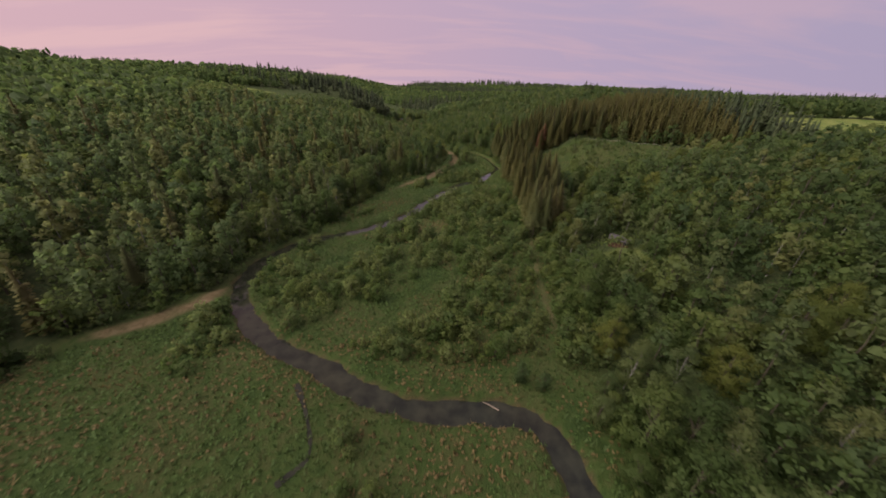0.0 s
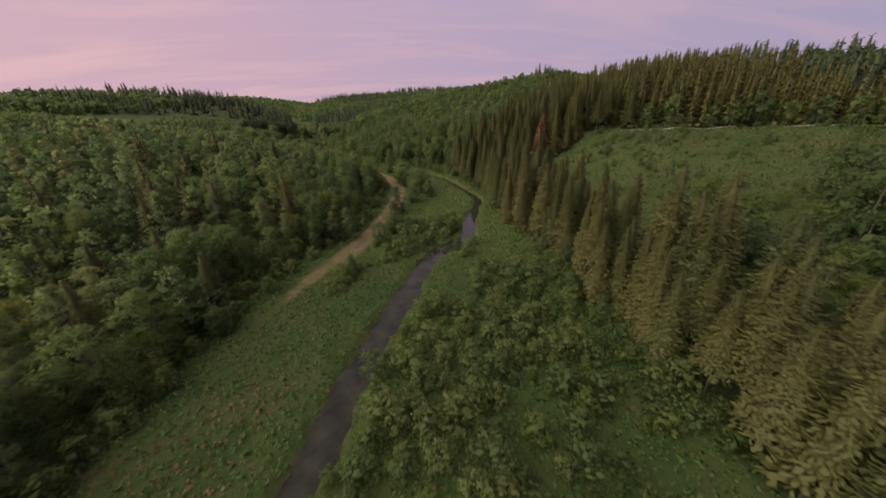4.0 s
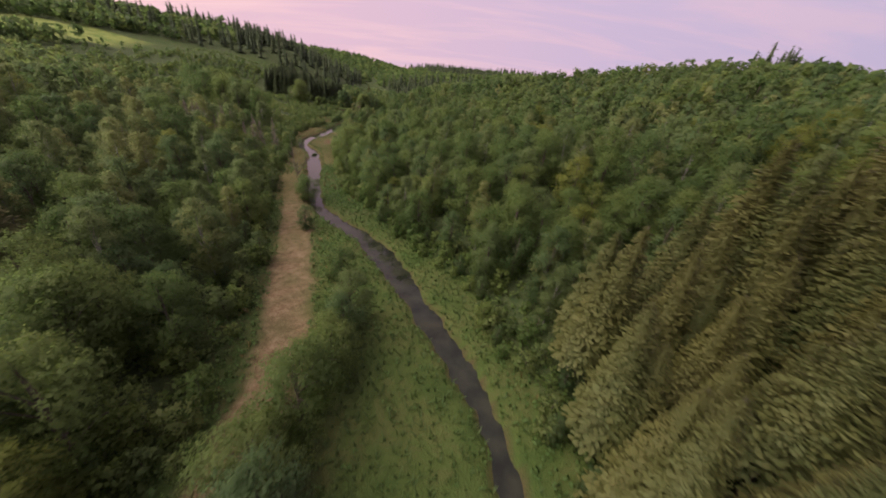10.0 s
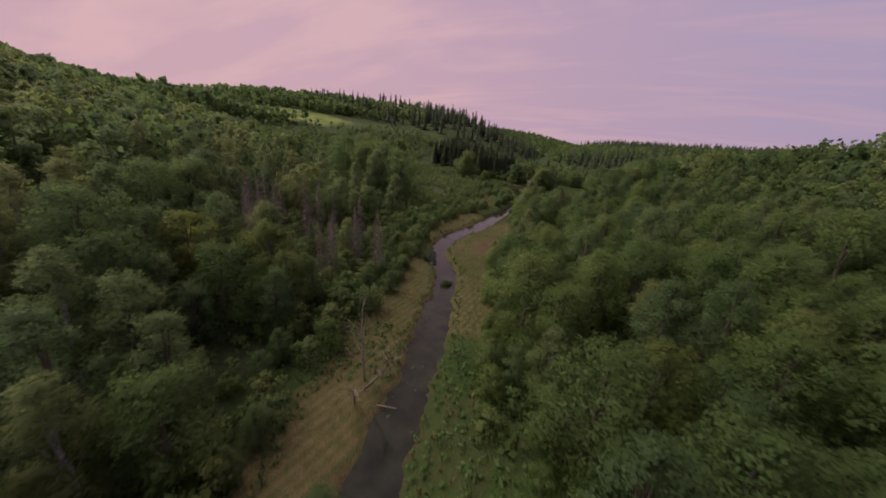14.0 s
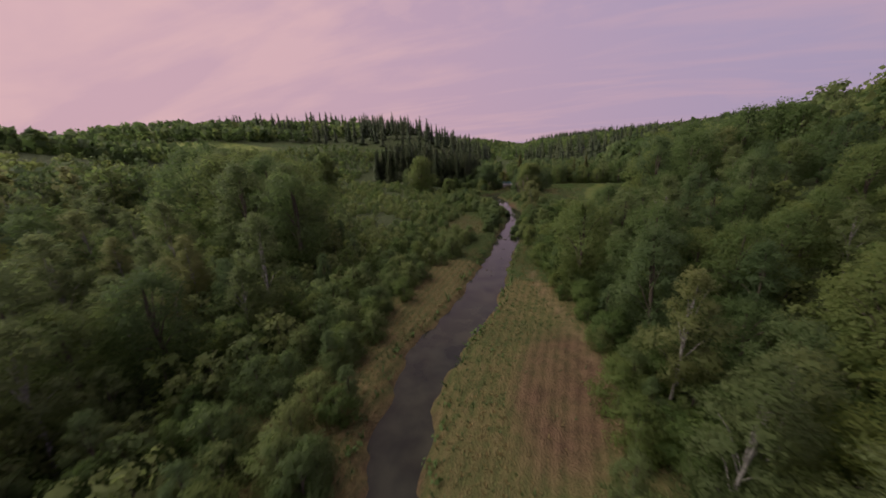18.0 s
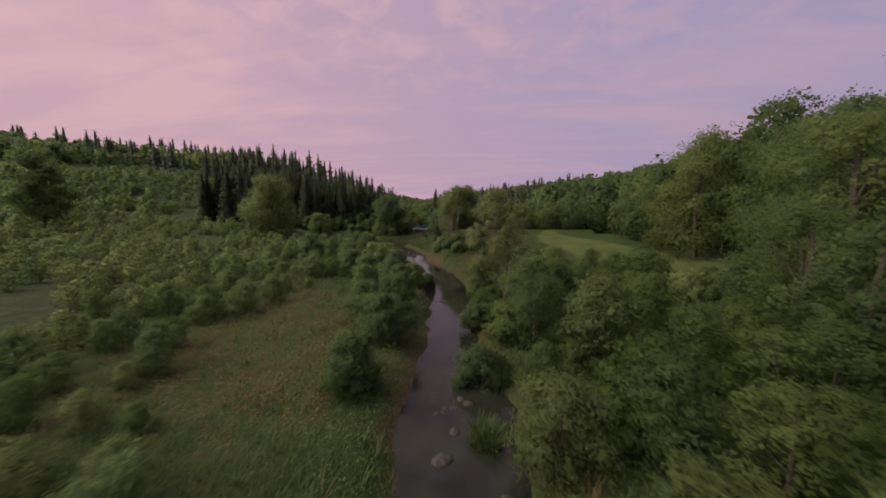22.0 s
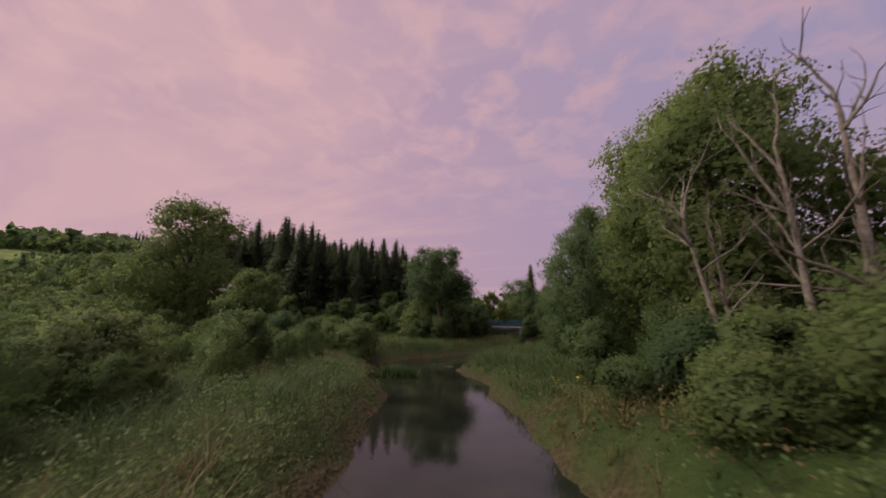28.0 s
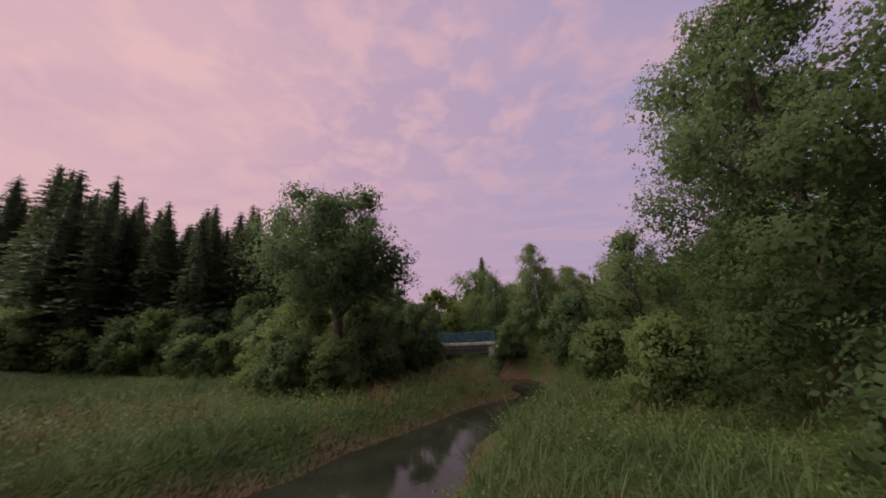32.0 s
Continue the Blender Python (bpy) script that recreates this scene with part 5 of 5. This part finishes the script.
for k, (x, y) in enumerate([(52.0, 86.2), (53.2, 85.2)]):
    ch = root_of("garden_chair", x, y, gz(x, y), "white plastic garden chair in front of the cabin", "chair", 40 * k, "garden furniture")
    part("seat", box(0.5, 0.5, 0.05, 0, 0, 0.43, 0.02), PLASTIC_WHITE, ch)
    part("backrest", box(0.5, 0.05, 0.5, 0, 0.24, 0.7, 0.02), PLASTIC_WHITE, ch)
    for sx in (-0.22, 0.22):
        for sy in (-0.22, 0.22):
            part("leg", box(0.05, 0.05, 0.42, sx, sy, 0.21), PLASTIC_WHITE, ch)
bench = root_of("bench", 52.4, 80.8, gz(52.4, 80.8), "pale bench lying out on the cabin lawn", "bench", 30, "garden furniture")
part("seat", box(1.6, 0.4, 0.06, 0, 0, 0.44, 0.02), PLASTIC_WHITE, bench)
for sx in (-0.65, 0.65):
    part("leg", box(0.08, 0.36, 0.44, sx, 0, 0.22), PLASTIC_WHITE, bench)
tarp = root_of("tarpaulin", 41.1, 82.8, gz(41.1, 82.8) + 1.2, "pale blue tarpaulin stretched over a frame among bushes", "tarpaulin", 20)
part("sheet", prism([(-1.3, 0.0), (0, 0.9), (1.3, 0.0), (1.3, 0.04), (0, 0.95), (-1.3, 0.04)], 2.4), TARP, tarp)
for sx in (-1.25, 1.25):
    for sy in (-1.15, 1.15):
        part("pole", box(0.05, 0.05, 1.4, sx, sy, -0.65), WOOD_DARK, tarp)

# ---- gravel road above the felled slope ----
road_line = ROAD[ROAD[:, 0] > 90]
rt = np.gradient(road_line, axis=0)
rt /= np.linalg.norm(rt, axis=1)[:, None]
rs = np.stack([-rt[:, 1], rt[:, 0]], 1)
rv = []
for c in (-1.0, -0.6, 0, 0.6, 1.0):
    p = road_line + rs * c
    zc = ground_z(road_line[:, 0], road_line[:, 1])
    rv.append(np.c_[p, zc + (0.35 if abs(c) < 1.1 else -0.5)])
n = len(road_line)
road = mesh_object("road", np.vstack(rv), [(a * n + i, (a + 1) * n + i, (a + 1) * n + i + 1, a * n + i + 1) for a in range(4) for i in range(n - 1)], GRAVEL)
if road.data.polygons[0].normal.z < 0:
    road.data.flip_normals()
tagged(road, "pale gravel forest road along the slope", "road", kind="structure")

# ---- village and farm far off ----
for i in range(13):
    r = seeded(500 + i)
    x, y = 520 + 26 * (i % 5) + r.uniform(-8, 8), 400 + 24 * (i // 5) + r.uniform(-8, 8)
    w, l = r.uniform(8, 10), r.uniform(10, 15)
    gable_house("village_house", ("white rendered house with a slate roof", "grey stone house with a dark roof")[i % 2], "house", x, y, gz(x, y), r.uniform(0, 180), w, l, 5.0, 8.5, (RENDER_WHITE, STONE)[i % 2], (ROOF_SLATE, ROOF_DARK)[i % 2], door=(0, 1.1, 2.1, False), windows=[("front", -2.4, 1.5, 1.1, 1.2), ("front", 2.4, 1.5, 1.1, 1.2), ("left", -2, 1.5, 1.1, 1.2), ("left", 2, 1.5, 1.1, 1.2), ("right", 0, 3.8, 1.1, 1.2)], chimney=True, group="village houses")
for x, y, a in [(-560, 402, 20), (-535, 398, 100), (330, 330, 30)]:
    gable_house("barn", "pale farm barn beside the fields", "barn", x, y, gz(x, y), a, 12, 26, 4.5, 8, RENDER_WHITE, ROOF_SLATE, windows=[("left", -5, 2, 2, 1), ("left", 5, 2, 2, 1)], group="farm barns")

# ---- stones, logs and little islands in the river ----
def stone_mesh(seed):
    r = seeded(seed)
    bm = bmesh.new()
    bmesh.ops.create_icosphere(bm, subdivisions=2, radius=1)
    for v in bm.verts:
        v.co *= 1 + 0.28 * noise.noise(v.co * 1.3 + Vector((seed, 0, 0)))
        v.co.z *= 0.55
    me = bpy.data.meshes.new("stone")
    bm.to_mesh(me)
    bm.free()
    me.polygons.foreach_set("use_smooth", np.ones(len(me.polygons), bool))
    me.materials.append(STONE)
    return me


STONES = [stone_mesh(i) for i in range(4)]
r = seeded(600)
lay = []
for cx, cy, sx, sy, k in [(-47, 468.4, 1.9, 0.5, 26), (-52.6, 488.2, 0.7, 1.6, 18), (-63.3, 519.5, 1.8, 1.0, 9), (-43, 425, 2.0, 1.0, 14), (-29.5, 370, 1.2, 2, 6), (-43.8, 437, 1.4, 2.5, 14), (-45, 449, 1.4, 3, 10), (36, 217, 1.2, 3, 12), (-19, 344, 1.6, 4, 16), (-58.5, 539, 1.2, 1.5, 12)]:
    for _ in range(k):
        lay.append((cx + r.normal(0, sx), cy + r.normal(0, sy), 0.07 + 0.2 * r.uniform(0, 1) ** 2.5))
lay += [(-43.2, 455.4, 0.42), (-44.9, 446.3, 0.36), (-43.9, 450.2, 0.24), (-42.4, 444.6, 0.28)]
for x, y, s in lay:
    st = new("river_stone", STONES[r.integers(4)])
    st.matrix_basis = Matrix.LocRotScale((x, y, -0.02), Euler((0, 0, r.uniform(0, 6))), (s * 1.3, s, s))
    tagged(st, "wet grey-brown stone in the shallow river", "stone", "stones in the river", "thing")


def log(x, y, z, turn, length, rad, seed, label):
    rr = seeded(seed)
    pts = [(-length / 2, 0, 0), (-length / 6, rr.normal(0, 0.06), 0.03), (length / 5, rr.normal(0, 0.08), 0.0), (length / 2, 0, 0.05)]
    tv, tf = tube(pts, [rad, rad * 0.9, rad * 0.7, rad * 0.35], 8)
    ob = mesh_object("fallen_log", tv, tf, BARK_DEAD, smooth=True)
    ob.matrix_basis = pose(x, y, z, 0, 0, turn)
    tagged(ob, label, "log", "fallen logs", "thing")


log(8.0, 36.2, 0.12, 150, 3.0, 0.14, 1, "pale fallen log lying across the river bend")
log(-56, 538, 0.22, 5, 2.2, 0.12, 2, "bleached log stranded on the river stones")
log(-7.0, 189, 1.15, 62, 7, 0.12, 3, "long stripped log lying on the bare track")
log(-9.5, 185.5, 1.12, 58, 4, 0.09, 4, "stripped log lying on the bare track")
log(-21, 339.5, 0.3, 25, 5.5, 0.13, 5, "bare fallen trunk at the river edge")
log(-22, 341, 0.5, 80, 4.5, 0.1, 6, "bare fallen trunk at the river edge")
log(62, 150.5, gz(62, 150.5) + 0.1, 70, 4, 0.12, 7, "weathered grey log on the felled slope")
log(70, 158, gz(70, 158) + 0.1, 20, 5, 0.12, 8, "weathered grey log on the felled slope")

# ---- thin side stream in the upper meadow ----
BROOK = smooth_line([(-25.8, 39.6), (-22.3, 34.3), (-19.9, 29.7), (-19.1, 26.6), (-20.8, 24.5), (-22.0, 23.2)])
tang = np.gradient(BROOK, axis=0)
tang /= np.linalg.norm(tang, axis=1)[:, None]
half = 0.34 + 0.26 * wave(BROOK[:, 0], BROOK[:, 1], 0.7, 31)
edge_a = BROOK + np.c_[-tang[:, 1], tang[:, 0]] * half[:, None]
edge_b = BROOK - np.c_[-tang[:, 1], tang[:, 0]] * half[:, None]
level = ground_z(BROOK[:, 0], BROOK[:, 1]) + 0.06
k = np.arange(len(BROOK) - 1)[:, None]
brook = mesh_object("brook", np.concatenate([np.c_[edge_b, level], np.c_[edge_a, level]]), np.hstack([k, k + 1, k + 1 + len(BROOK), k + len(BROOK)]), WATER)
if brook.data.polygons[0].normal.z < 0:
    brook.data.flip_normals()
tagged(brook, "narrow side stream winding through the meadow grass", "stream", kind="structure")


# ---- meadow plants ----
def blades(xs, ys, zs, hs, ws, count, r, bend=0.35):
    """Tufts of tapered, bent blades: two quads each."""
    n = len(xs) * count
    base = np.repeat(np.stack([xs, ys, zs], 1), count, 0)
    h = np.repeat(hs, count) * r.uniform(0.6, 1.15, n)
    w = np.repeat(ws, count)
    a = r.uniform(0, 6.283, n)
    out = np.stack([np.cos(a), np.sin(a), np.zeros(n)], 1)
    side = np.stack([-np.sin(a), np.cos(a), np.zeros(n)], 1) * (w * r.uniform(0.6, 1.2, n))[:, None]
    lean = r.uniform(0.1, bend * 2, n)[:, None] * h[:, None]
    b0 = base + out * (np.repeat(hs, count) * 0.18 * r.uniform(0, 1, n))[:, None]
    mid = b0 + out * lean * 0.35 + np.c_[np.zeros((n, 2)), h * 0.6]
    tip = b0 + out * lean + np.c_[np.zeros((n, 2)), h]
    v = np.stack([b0 - side, b0 + side, mid + side * 0.85, mid - side * 0.85, tip + side * 0.12, tip - side * 0.12], 1).reshape(-1, 3)
    k = np.arange(n)[:, None] * 6
    f = np.concatenate([k + [0, 1, 2, 3], k + [3, 2, 4, 5]])
    return v, f


def meadow(name, label, mat, x, y, h, w, count, r, bend=0.35):
    z = ground_z(x, y) - 0.05
    v, f = blades(x, y, z, h, w, count, r, bend)
    ob = mesh_object(name, v, f, mat)
    return tagged(ob, label, "grass", kind="stuff")


def leafy(name, label, mat, x, y, h, count, leaf, r):
    """Low leafy herbs: a loose dome of small leaves on each spot."""
    n = len(x) * count
    d = r.normal(0, 1, (n, 3))
    d[:, 2] = np.abs(d[:, 2]) + 0.2
    d /= np.linalg.norm(d, axis=1)[:, None]
    hh = np.repeat(h, count)
    c = np.repeat(np.stack([x, y, ground_z(x, y)], 1), count, 0) + d * (hh * r.uniform(0.45, 1.0, n))[:, None] * np.array([0.6, 0.6, 1.0])
    v, f = leaf_quads(c, d, 1.0, r, size=(leaf * np.sqrt(hh))[:, None])
    nor = np.repeat(d * 0.6 + np.array([0, 0, 0.6]), 4, 0)
    nor /= np.linalg.norm(nor, axis=1)[:, None]
    v, f, nor = outward(v, f, nor)
    return tagged(mesh_object(name, v, f, mat, normals=nor), label, "herbs", kind="stuff")


def on_floor(x, y, bank=0.15):
    rd = off_line(x, y, RIVER, HALF)
    return (x > foot_left(y) - 2) & (x < foot_right(y) + 4) & (rd > bank) & (off_line(x, y, TRACK_LINE) > np.interp(y, [40, 50, 66, 74, 150, 166, 178], [0, 3.0, 3.0, 0, 0, 1.5, 3.0])) & (off_line(x, y, BROOK) > 0.32) & (off_line(x, y, MEADOW_PATH) > 0.6), rd


# tall meadow of the upper valley
x, y, r = jitter_grid(-90, 60, -8, 440, 0.95, 21)
ok, rd = on_floor(x, y)
mown = ((y > 352) & (y < 445))
ok &= ~mown | (rd < 1.0)
x, y = x[ok], y[ok]
tone = 0.7 * wave(x, y, 0.05, 19) + 0.8 * wave(x, y, 0.13, 11) + 0.6 * wave(x, y, 0.4, 12) + r.normal(0, 0.45, len(x))
for name, label, mat, sel in (("meadow_grass", "tall green meadow grass on the valley floor", GRASS, tone > 0.25), ("dry_grass", "straw-coloured dry grass patches in the meadow", STRAW, tone <= -1.25)):
    m = sel
    meadow(name, label, mat, x[m], y[m], r.uniform(0.35, 0.85, m.sum()), r.uniform(0.05, 0.11, m.sum()), 4, r, 0.7)
m = (tone <= 0.25) & (tone > -1.25)
brown = m & (y < 175) & (wave(x, y, 0.09, 27) + 0.5 * wave(x, y, 0.3, 28) + r.normal(0, 0.3, len(x)) > np.interp(y, [48, 62], [0.0, 0.95]))
leafy("seeding_herbs", "brown seeding dock and sorrel patches in the meadow", HERBS_BROWN, x[brown], y[brown], r.uniform(0.4, 0.9, brown.sum()), 7, 0.24, r)
m &= ~brown
leafy("meadow_herbs", "lush green herbs and nettles on the valley floor", HERBS, x[m], y[m], r.uniform(0.4, 0.95, m.sum()), 8, 0.24, r)
# rough growth on the felled slope
x, y, r = jitter_grid(48, 150, 145, 226, 1.25, 26)
ok = clearing(x, y)
dry = ok & (wave(x, y, 0.11, 33) + 0.5 * wave(x, y, 0.37, 34) + r.normal(0, 0.35, len(x)) > 0.85)
meadow("slope_straw", "dry yellow grass among stumps on the felled slope", STRAW, x[dry], y[dry], r.uniform(0.3, 0.7, dry.sum()), r.uniform(0.06, 0.12, dry.sum()), 5, r, 0.7)
ok &= ~dry
leafy("slope_herbs", "rough bracken and bramble on the felled slope", HERBS, x[ok], y[ok], r.uniform(0.3, 0.9, ok.sum()), 7, 0.3, r)
# undergrowth below the trees at the feet of the slopes
x, y, r = jitter_grid(-110, 90, 60, 400, 2.1, 29)
inside = np.maximum(foot_left(y) - x, x - foot_right(y))
ok = (inside > -1) & (inside < 34) & ~clearing(x, y) & ~fields(x, y) & (off_line(x, y, TRACK_LINE) > np.interp(y, [66, 74, 148, 166, 178], [3.2, 0, 0, 2.0, 3.6])) & (off_line(x, y, RIVER, HALF) > 1.0) & (np.hypot(x - 53.5, y - 87.5) > 6) & (r.uniform(0, 1, len(x)) < 0.8)
leafy("undergrowth", "green bramble and fern undergrowth below the trees", LEAF_HAZEL, x[ok], y[ok], r.uniform(0.7, 2.1, ok.sum()), 16, 0.27, r)
# cut strips beside the river: low growth
x, y, r = jitter_grid(-56, -16, 350, 446, 0.55, 22)
ok, rd = on_floor(x, y, 0.3)
ok &= ((((x + 30.6) / 4.4) ** 2 + ((y - 397) / 9.8) ** 2 > 1) | (r.uniform(0, 1, len(x)) < 0.08)) & (off_line(x, y, FOOTPATH) > 0.5) & ((x > np.interp(y, RIVER[:, 1], RIVER[:, 0])) | (y < 430))
x, y = x[ok], y[ok]
dry = wave(x, y, 0.22, 7) + r.normal(0, 0.5, len(x)) + np.where(x < np.interp(y, RIVER[:, 1], RIVER[:, 0]), 0.5, -0.1)
for name, label, mat, sel in (("mown_grass", "short green grass on the cut river strip", GRASS, dry <= 0.2), ("mown_straw", "short dry stubble on the cut river strip", STRAW, dry > 0.2)):
    meadow(name, label, mat, x[sel], y[sel], r.uniform(0.1, 0.28, sel.sum()), r.uniform(0.03, 0.055, sel.sum()), 5, r, 0.8)
# dense tall grass of the last reach
x, y, r = jitter_grid(-95, -14, 428, 552, 0.4, 23)
rd = off_line(x, y, RIVER, HALF)
ok = (rd > 0.05) & (rd < 30) & ~fields(x, y) & (r.uniform(0, 1, len(x)) < np.clip(7.0 / np.maximum(rd, 1), 0.28, 1))
x, y, rd = x[ok], y[ok], rd[ok]
tone = wave(x, y, 0.16, 14) + 0.8 * wave(x, y, 0.5, 15) + r.normal(0, 0.55, len(x))
for name, label, mat, sel, hh in (("bank_grass", "dense soft green grass along the river banks", GRASS, tone > 0.25, 0.72), ("bank_dry_grass", "seeding straw-brown grass along the river banks", STRAW, tone <= -1.15, 0.78)):
    meadow(name, label, mat, x[sel], y[sel], hh * r.uniform(0.5, 1.2, sel.sum()) * (0.7 + 0.3 * step01(rd[sel], 0.1, 1.2)), r.uniform(0.007, 0.016, sel.sum()), 10, r, 1.15)
sel = (tone <= 0.25) & (tone > -1.15)
heath = sel & (wave(x, y, 0.13, 51) + 0.6 * wave(x, y, 0.41, 52) + r.normal(0, 0.3, len(x)) > np.where((x < -50) & (y < 472), 0.1, np.where((x > -47) & (y < 500), 0.45, 1.15)))
leafy("bank_heath", "brown seeding herbs and faded willowherb on the banks", HERBS_BROWN, x[heath], y[heath], r.uniform(0.4, 0.95, heath.sum()), 17, 0.052, r)
sel &= ~heath
leafy("bank_herbs", "dense leafy herbs along the river banks", HERBS, x[sel], y[sel], r.uniform(0.35, 0.95, sel.sum()) * (0.7 + 0.3 * step01(rd[sel], 0.1, 1.2)), 15, 0.055, r)
# grassy tussocks standing in the river
for cx, cy, sx, sy in [(-64.9, 513.8, 1.3, 0.8), (-43.0, 447.6, 0.45, 0.6), (-29.2, 369.8, 0.6, 1.0)]:
    r = seeded(int(cy))
    n = 260
    x, y = cx + r.normal(0, sx * 0.5, n), cy + r.normal(0, sy * 0.5, n)
    v, f = blades(x, y, np.full(n, -0.05), r.uniform(0.3, 0.8, n), r.uniform(0.02, 0.04, n), 5, r, 0.5)
    isl = mesh_object("river_tussock", v, f, GRASS)
    tagged(isl, "green grassy tussock standing in the river", "tussock", "tussocks in the river", "thing")
    bm = bmesh.new()
    bmesh.ops.create_icosphere(bm, subdivisions=3, radius=1)
    for q in bm.verts:
        q.co *= 1 + 0.2 * noise.noise(q.co * 1.5)
        q.co = Vector((cx + q.co.x * sx, cy + q.co.y * sy, q.co.z * 0.22))
    part("soil", bm, GROUND, isl)
# yellow ragwort and tansy heads on the banks
r = seeded(700)
x, y = np.concatenate([r.normal(-55.4, 0.8, 60), r.normal(-42.5, 2.0, 60), r.normal(-67.5, 0.6, 20)]), np.concatenate([r.normal(503.5, 1.2, 60), r.normal(476, 4, 60), r.normal(514.5, 0.8, 20)])
ok = off_line(x, y, RIVER, HALF) > 0.4
x, y = x[ok], y[ok]
c = np.repeat(np.stack([x, y, ground_z(x, y) + r.uniform(0.7, 1.15, len(x))], 1), 5, 0) + r.normal(0, 0.07, (len(x) * 5, 3))
v, f = leaf_quads(c, np.tile((0.0, 0.0, 1.0), (len(c), 1)), 0.05, r)
tagged(mesh_object("yellow_flowers", v, f, FLOWERS), "scattered yellow flower heads among the bank grass", "flowers", kind="stuff")
